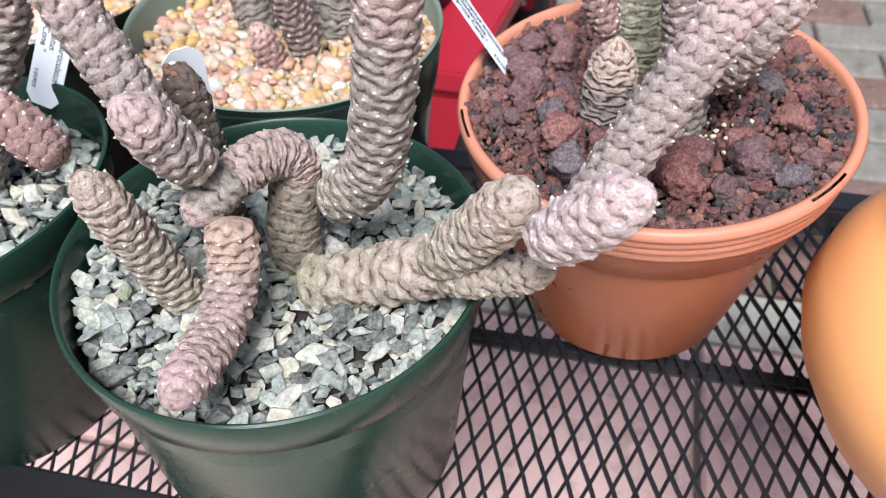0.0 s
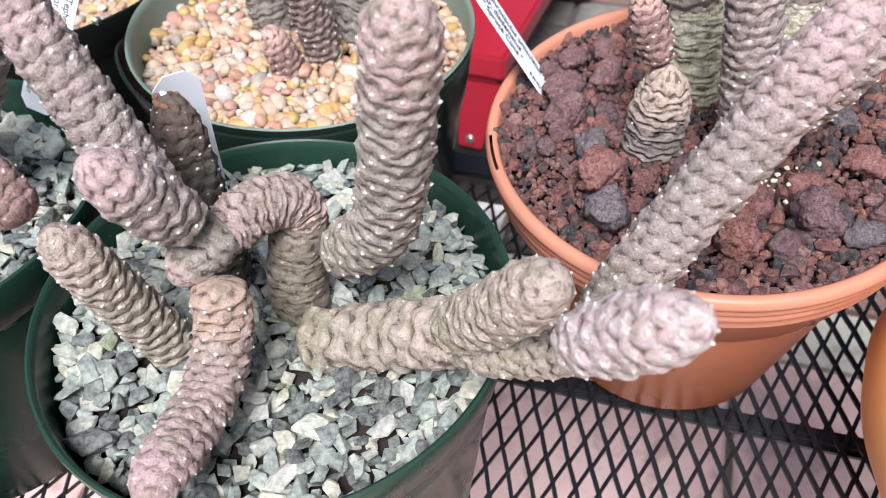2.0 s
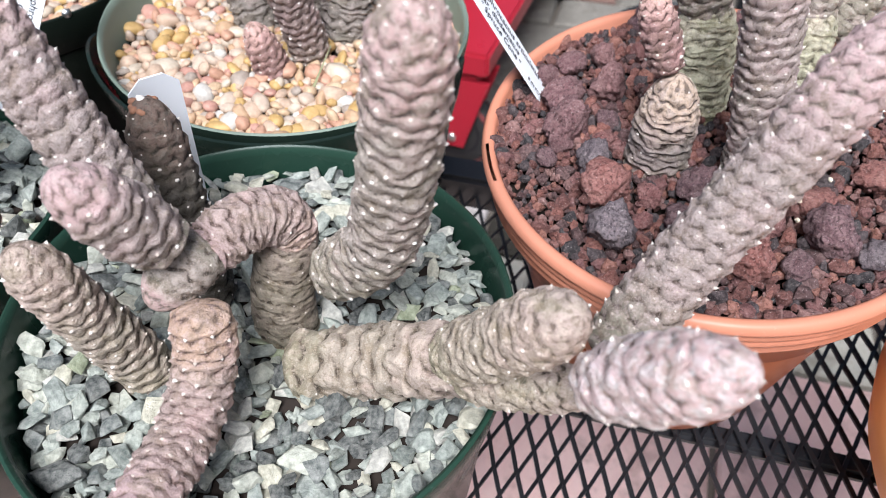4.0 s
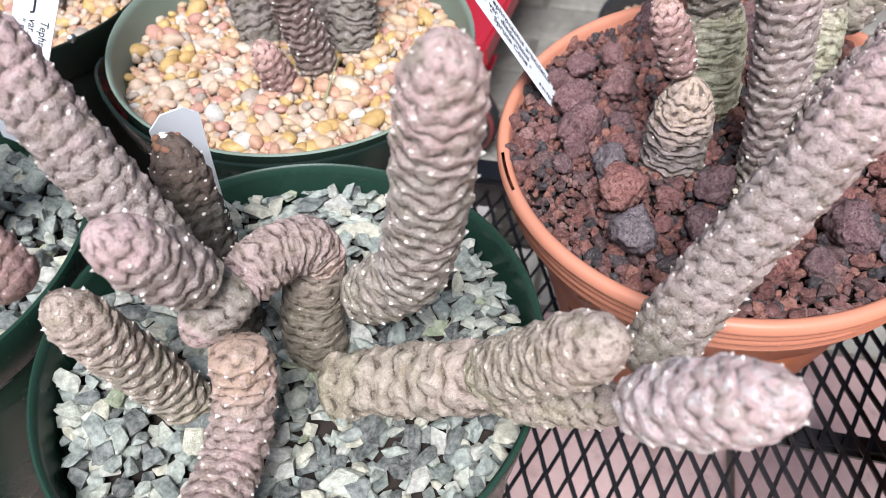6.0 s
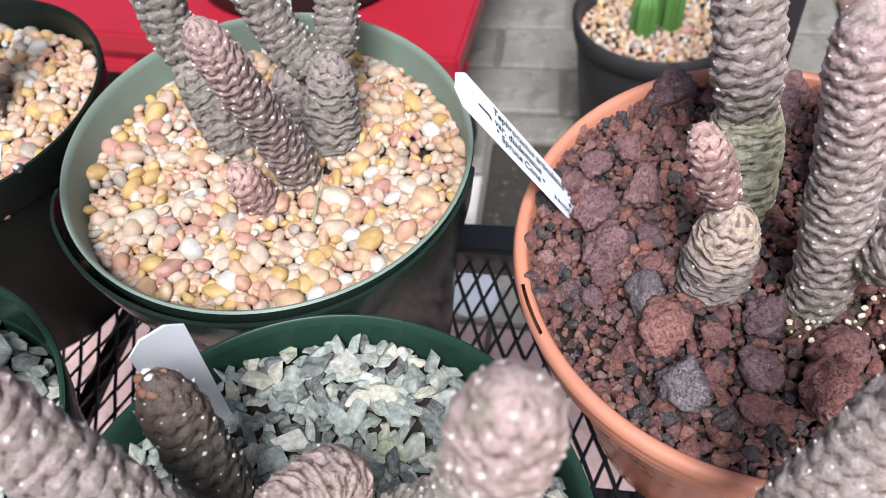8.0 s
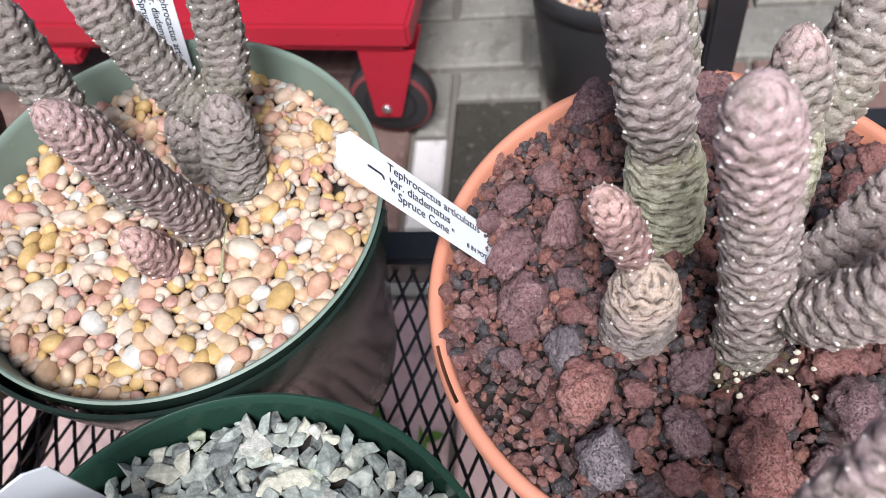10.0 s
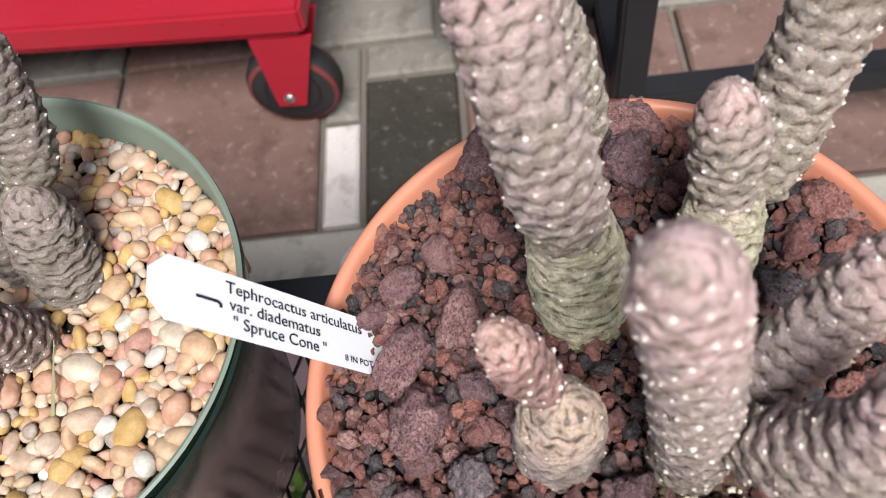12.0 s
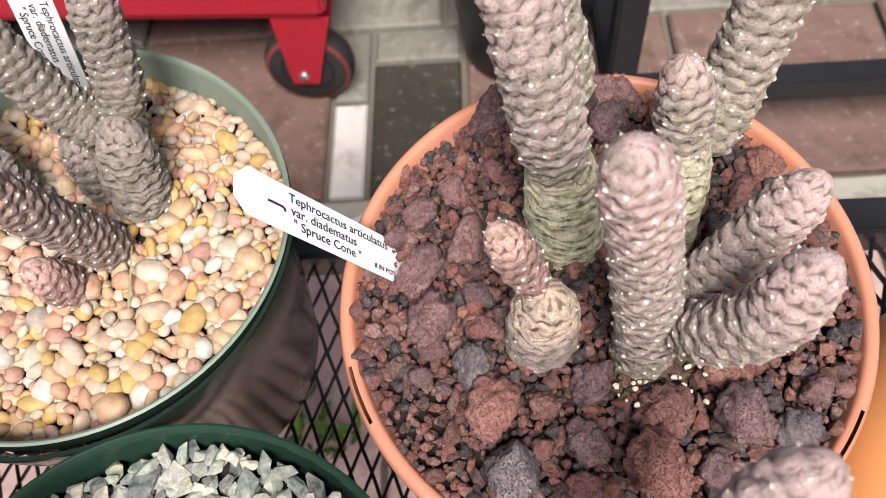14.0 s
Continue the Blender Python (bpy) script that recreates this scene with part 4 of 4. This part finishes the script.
rock_rnd = random.Random(31)
for x, y, s, long in ((0.039, 0.4155, 0.019, 1.45), (0.040, 0.3930, 0.026, 1.0), (0.050, 0.3690, 0.017, 1.35), (0.055, 0.3510, 0.024, 1.05), (0.094, 0.3510, 0.020, 1.0), (0.116, 0.3330, 0.022, 1.0), (0.106, 0.3125, 0.028, 1.1), (0.144, 0.3225, 0.025, 1.05),
                      (0.092, 0.4840, 0.024, 1.05), (0.064, 0.4230, 0.022, 1.3), (0.046, 0.4430, 0.015, 1.1), (0.064, 0.4490, 0.016, 1.0), (0.053, 0.3260, 0.024, 1.0), (0.086, 0.3300, 0.018, 1.0), (0.037, 0.3810, 0.011, 1.0), (0.061, 0.4000, 0.012, 1.1), (0.068, 0.3320, 0.010, 1.0),
                      (0.145, 0.3420, 0.018, 1.1), (0.149, 0.4790, 0.022, 1.2), (0.140, 0.4620, 0.022, 1.05), (0.117, 0.4780, 0.017, 1.0), (0.172, 0.3950, 0.018, 1.4), (0.197, 0.4230, 0.019, 1.0), (0.181, 0.4130, 0.016, 1.1), (0.058, 0.3850, 0.011, 1.0), (0.161, 0.3140, 0.016, 1.0), (0.174, 0.3260, 0.014, 1.0),
                      (0.160, 0.4490, 0.017, 1.1), (0.176, 0.3580, 0.018, 1.2), (0.078, 0.3150, 0.013, 1.0), (0.083, 0.4560, 0.012, 1.0), (0.034, 0.4360, 0.011, 1.2), (0.030, 0.3720, 0.010, 1.0), (0.073, 0.3480, 0.012, 1.0), (0.128, 0.3080, 0.014, 1.0)):
    ob = new("lava_rock", rock_rnd.choice(rocks))
    turn = 0.85 if long > 1.4 and x < 0.1 else rock_rnd.uniform(0, 6.28)
    ob.matrix_basis = Matrix.Translation((x, y, 0.9605 + 0.05 * (y - 0.387) + s * 0.27)) @ Euler((rock_rnd.uniform(-0.3, 0.3), rock_rnd.uniform(-0.3, 0.3), turn)).to_matrix().to_4x4() @ Matrix.Diagonal((s * long, s * 1.04, s, 1))
    tagged(ob, "porous dark red lava rock lying on the crumbs", "rock", "lava rocks in the terracotta pot")

# ---- tags ----
plant_tag(tag_frame((-0.0150, 0.4415, 1.0350), (0.0490, -0.0055, -0.0750), (-0.004, -0.019, 0.002)), 0.094, 0.0205, "white plastic plant tag printed in black, stuck in lava rock")
plant_tag(tag_frame((-0.1320, 0.3250, 1.0290), (-0.006, 0.010, -0.085), (0.0165, 0.0105, 0.002)), 0.090, 0.0195, "blank white plastic plant tag behind a dark cactus joint", False)
plant_tag(tag_frame((-0.0887, 0.5779, 1.0410), (-0.127, -0.097, -0.987), (-0.983, 0.142, 0.113)), 0.098, 0.0195, "white printed plant tag among the cactus arms")
plant_tag(tag_frame((-0.1960, 0.4330, 1.0330), (-0.044, -0.017, -0.088), (-0.018, 0.002, 0.008)), 0.098, 0.0195, "white printed plant tag in the slate chips")

# a dry grass blade in the pebbles
gb = bmesh.new()
for k in range(6):
    t = k / 5
    c = Vector((-0.0905 + 0.008 * t, 0.4420 + 0.027 * t, 0.949 + 0.012 * t))
    w = 0.0009 * (1 - 0.8 * t)
    gb.verts.new(c + Vector((w, 0, 0)))
    gb.verts.new(c + Vector((0, 0, w)))
    gb.verts.new(c - Vector((w, 0, 0)))
gb.verts.ensure_lookup_table()
for k in range(5):
    for i in range(3):
        gb.faces.new([gb.verts[k * 3 + i], gb.verts[k * 3 + (i + 1) % 3], gb.verts[k * 3 + 3 + (i + 1) % 3], gb.verts[k * 3 + 3 + i]])
M_GRASS = plastic_mat("dry_grass", (0.24, 0.26, 0.14), (0.32, 0.30, 0.18), 0.7)
tagged(part("grass_blade", gb, M_GRASS), "thin dry grass blade lying on the pebbles", "grass")

# ---- things on the ground behind ----
M_RIM = plastic_mat("dull_red_rim", (0.11, 0.02, 0.022), (0.15, 0.04, 0.04), 0.5)
M_ZINC = mat("zinc", 0.35, 1.0)[0]
M_ZINC.node_tree.nodes["Principled BSDF"].inputs["Base Color"].default_value = (0.6, 0.6, 0.58, 1)
cart = thing("red_cart", "red painted steel platform cart on black casters", "cart")


def cart_box(name, a, b, material=M_RED, bev=0.004):
    bm = bmesh.new()
    box(bm, a, b)
    bmesh.ops.bevel(bm, geom=list(bm.edges), offset=bev, segments=2, affect="EDGES")
    for v in bm.verts:
        v.co = CART @ v.co
    return part(name, bm, material, cart)


CART = Matrix.Translation((0.019, 0.940, 0)) @ pose(0, 0, 0, 0, 0, -18)
cart_box("platform", (-1.00, 0.0, 0.637), (0.0, 0.62, 0.670))
cart_box("under_beam", (-0.96, 0.008, 0.624), (-0.012, 0.05, 0.6375))
cart_box("skirt", (-0.98, -0.003, 0.606), (-0.43, 0.03, 0.6245))
for cx, cy in ((-0.046, 0.032), (-0.046, 0.55)):
    bm = bmesh.new()
    for sx in (-0.022, 0.022):
        vs = [bm.verts.new(CART @ Vector((cx + px, cy + sx + py, pz))) for py in (-0.0025, 0.0025) for px, pz in ((-0.022, 0.625), (0.046, 0.625), (0.013, 0.518), (-0.020, 0.518))]
        for q in ((0, 1, 2, 3), (7, 6, 5, 4), (0, 4, 5, 1), (1, 5, 6, 2), (2, 6, 7, 3), (3, 7, 4, 0)):
            bm.faces.new([vs[i] for i in q])
    bmesh.ops.recalc_face_normals(bm, faces=bm.faces)
    fork = part("caster_fork", bm, M_RED, cart)
    v, f = lathe([(0.012, -0.016), (0.046, -0.016), (0.052, -0.013), (0.056, -0.006), (0.056, 0.006), (0.052, 0.013), (0.046, 0.016), (0.012, 0.016)], 48)
    wm = CART @ Matrix.Translation((cx, cy, 0.5325)) @ pose(0, 0, 0, 90, 0, 0)
    tyre = raw("tyre", [wm @ Vector(q) for q in v], f, M_RUBBER, cart)
    v, f = lathe([(0.0475, -0.0168), (0.0525, -0.0140), (0.0475, -0.0150)], 48)
    raw("rim_ring", [wm @ Vector(q) for q in v] + [wm @ Vector((q[0], q[1], -q[2])) for q in v], f + [tuple(i + len(v) for i in reversed(q)) for q in f], M_RIM, tyre, "dull red ring round the wheel")
    v, f = lathe([(0.0001, 0.004), (0.005, 0.004), (0.0065, 0.0025), (0.0065, 0.0)], 16)
    bm_ = CART @ Matrix.Translation((cx - 0.0035, cy - 0.0245, 0.5325)) @ pose(0, 0, 0, 90, 0, 0)
    raw("bolt", [bm_ @ Vector(q) for q in v], f, M_ZINC, fork, "zinc axle bolt")
    v, f = lathe([(0.001, -0.018), (0.010, -0.018), (0.012, -0.014), (0.034, -0.0165), (0.034, 0.0165), (0.012, 0.014), (0.010, 0.018), (0.001, 0.018)], 32)
    raw("hub", [wm @ Vector(q) for q in v], f, M_STEEL, cart)

big = thing("black_tub", "large black plastic tub standing on the red cart", "plant pot", "", (-0.155, 1.205, 0.671))
v, f = lathe([(0.001, 0.0), (0.150, 0.0), (0.158, 0.006), (0.175, 0.20), (0.182, 0.205), (0.182, 0.225), (0.176, 0.228), (0.172, 0.215), (0.150, 0.02), (0.001, 0.02)], 72)
split_rings(v, f, 72, 3, 7, M_BLACK, big)

np_ = thing("black_nursery_pot", "black plastic nursery pot topped with pale gravel", "plant pot", "", (0.266, 0.985, GROUND + 0.004))
v, f = lathe([(0.001, 0.0), (0.078, 0.0), (0.083, 0.006), (0.097, 0.165), (0.101, 0.168), (0.103, 0.190), (0.100, 0.194), (0.096, 0.190), (0.093, 0.17), (0.075, 0.02), (0.001, 0.02)], 72)
split_rings(v, f, 72, 3, 8, M_BLACK, np_)
gravel("pale_gravel", "bed of pale buff gravel in the black nursery pot", (0.266, 0.985), 0.092, GROUND + 0.172, 0.010, 0.0095, pebs, M_PEBBLE_J, "pebble", 16, 0.4, 60)
M_CACTUS_GREEN = plastic_mat("green_cactus_skin", (0.06, 0.15, 0.035), (0.10, 0.21, 0.05), 0.5)
gc = thing("green_cactus", "small bright green columnar cactus in pale gravel", "cactus", "", (0.266, 0.985, GROUND + 0.165))
for dx, dy, hh in ((-0.018, 0.0, 0.060), (0.016, 0.006, 0.070), (0.0, 0.028, 0.05)):
    vv, ff = lathe([(0.012, 0.0), (0.0145, 0.012), (0.015, hh * 0.7), (0.012, hh * 0.92), (0.005, hh), (0.0005, hh)], 40)
    vv = [((q[0]) * (1 + 0.13 * math.cos(8 * math.atan2(q[1], q[0]))) + dx, q[1] * (1 + 0.13 * math.cos(8 * math.atan2(q[1], q[0]))) + dy, q[2]) for q in vv]
    raw("stem", vv, ff, M_CACTUS_GREEN, gc)

stand = thing("black_stand", "black steel stand with square legs and a low crossbar", "stand")


def stand_bar(name, a, b, w=0.03):
    bm = tube("", SHELF.inverted() @ Vector(a), SHELF.inverted() @ Vector(b), w, w)
    return part(name, bm, M_STEEL, stand)


LEG = Vector((0.308, 0.788, GROUND))
stand_bar("leg", LEG, LEG + Vector((0.0, 0.0, 0.62)))
far = LEG + U * 0.62
stand_bar("leg", far, far + Vector((0.0, 0.03, 0.62)))
for o in (LEG, far):
    back = o + V * 0.42
    stand_bar("leg", back, back + Vector((0.0, -0.03, 0.62)))
    stand_bar("side_bar", o + Vector((0, 0, 0.10)), back + Vector((0, 0, 0.10)))
stand_bar("crossbar", LEG + Vector((0, 0, 0.10)), far + Vector((0, 0, 0.10)))

# ---- small things ----
bits = random.Random(77)
pv2, pf2 = [], []
for cx, cy, spread, many in ((0.1165, 0.3450, 0.009, 40), (0.128, 0.352, 0.010, 18), (0.148, 0.394, 0.008, 16), (0.094, 0.352, 0.006, 8)):
    for _ in range(many):
        c = Vector((bits.gauss(cx, spread), bits.gauss(cy, spread * 0.7), 0.9625 + bits.uniform(0, 0.004)))
        q = bits.choice(crumbs)
        m = Matrix.Translation(c) @ Euler((bits.uniform(0, 6), bits.uniform(0, 6), 0)).to_matrix().to_4x4() @ Matrix.Scale(bits.uniform(0.0010, 0.0028), 4)
        b0 = len(pv2)
        pv2.extend(m @ w.co for w in q.vertices)
        pf2.extend(tuple(b0 + i for i in p.vertices) for p in q.polygons)
M_PERLITE = plastic_mat("white_perlite", (0.72, 0.68, 0.58), (0.60, 0.52, 0.38), 0.9)
tagged(raw("perlite", pv2, pf2, M_PERLITE, smooth=False), "white perlite bits at the foot of the cactus", "perlite", kind="stuff")

# crumbly root soil at the foot of the front column
soil_v, soil_f = [], []
for k in range(60):
    turn, far_out = bits.uniform(0, 6.28), 0.013 * math.sqrt(bits.random())
    c = Vector((0.1165 + far_out * 1.2 * math.cos(turn), 0.3500 + far_out * math.sin(turn), 0.9630 - 0.25 * far_out))
    q = bits.choice(crumbs)
    m = Matrix.Translation(c) @ Euler((bits.uniform(0, 6), bits.uniform(0, 6), 0)).to_matrix().to_4x4() @ Matrix.Scale(bits.uniform(0.0025, 0.0055), 4)
    b0 = len(soil_v)
    soil_v.extend(m @ w.co for w in q.vertices)
    soil_f.extend(tuple(b0 + i for i in p.vertices) for p in q.polygons)
M_ROOT = plastic_mat("root_soil", (0.055, 0.038, 0.026), (0.11, 0.08, 0.05), 0.95, 0.5, (0.30, 0.24, 0.16))
tagged(raw("root_soil", soil_v, soil_f, M_ROOT, smooth=False), "crumbly brown root soil at the foot of a cactus joint", "soil", kind="stuff")

# rivet in the dark pot's side
rv, rf = lathe([(0.0001, 0.0022), (0.0016, 0.0020), (0.0026, 0.0010), (0.0030, 0.0)], 20)
out_dir = Vector((-0.2185 - POT_C[0], 0.4748 - POT_C[1], 0)).normalized()
rm = Matrix.Translation(Vector((POT_C[0], POT_C[1], 0.966)) + out_dir * 0.1025) @ out_dir.to_track_quat("Z", "Y").to_matrix().to_4x4()
tagged(raw("rivet", [rm @ Vector(q) for q in rv], rf, M_ZINC), "small zinc rivet in the dark pot's wall", "rivet")

# a round white cap lying on the paving, and weeds in the joints
cv, cf = lathe([(0.0001, 0.012), (0.026, 0.012), (0.030, 0.009), (0.032, 0.0)], 40)
tagged(raw("white_cap", [Vector(q) + Vector((0.006, 0.745, GROUND + 0.002)) for q in cv], cf, M_WHITE), "round white plastic cap lying on the paving", "cap")
wv, wf = [], []
for _ in range(46):
    base = Vector((bits.gauss(-0.10, 0.022), bits.gauss(0.52, 0.03), GROUND - 0.004))
    d = Vector((bits.gauss(0, 1), bits.gauss(0, 1), bits.uniform(0.8, 2.2))).normalized()
    side_d = d.cross(Vector((0, 0, 1))).normalized() * bits.uniform(0.004, 0.008)
    ln = bits.uniform(0.02, 0.05)
    b0 = len(wv)
    wv += [base, base + d * ln * 0.5 + side_d, base + d * ln + Vector((0, 0, -0.006)), base + d * ln * 0.5 - side_d]
    wf.append((b0, b0 + 1, b0 + 2, b0 + 3))
M_WEED = plastic_mat("weed_green", (0.10, 0.20, 0.03), (0.16, 0.27, 0.05), 0.6)
tagged(raw("weeds", wv, wf, M_WEED, smooth=False), "bright green weeds growing in a paving joint", "weeds", kind="stuff")
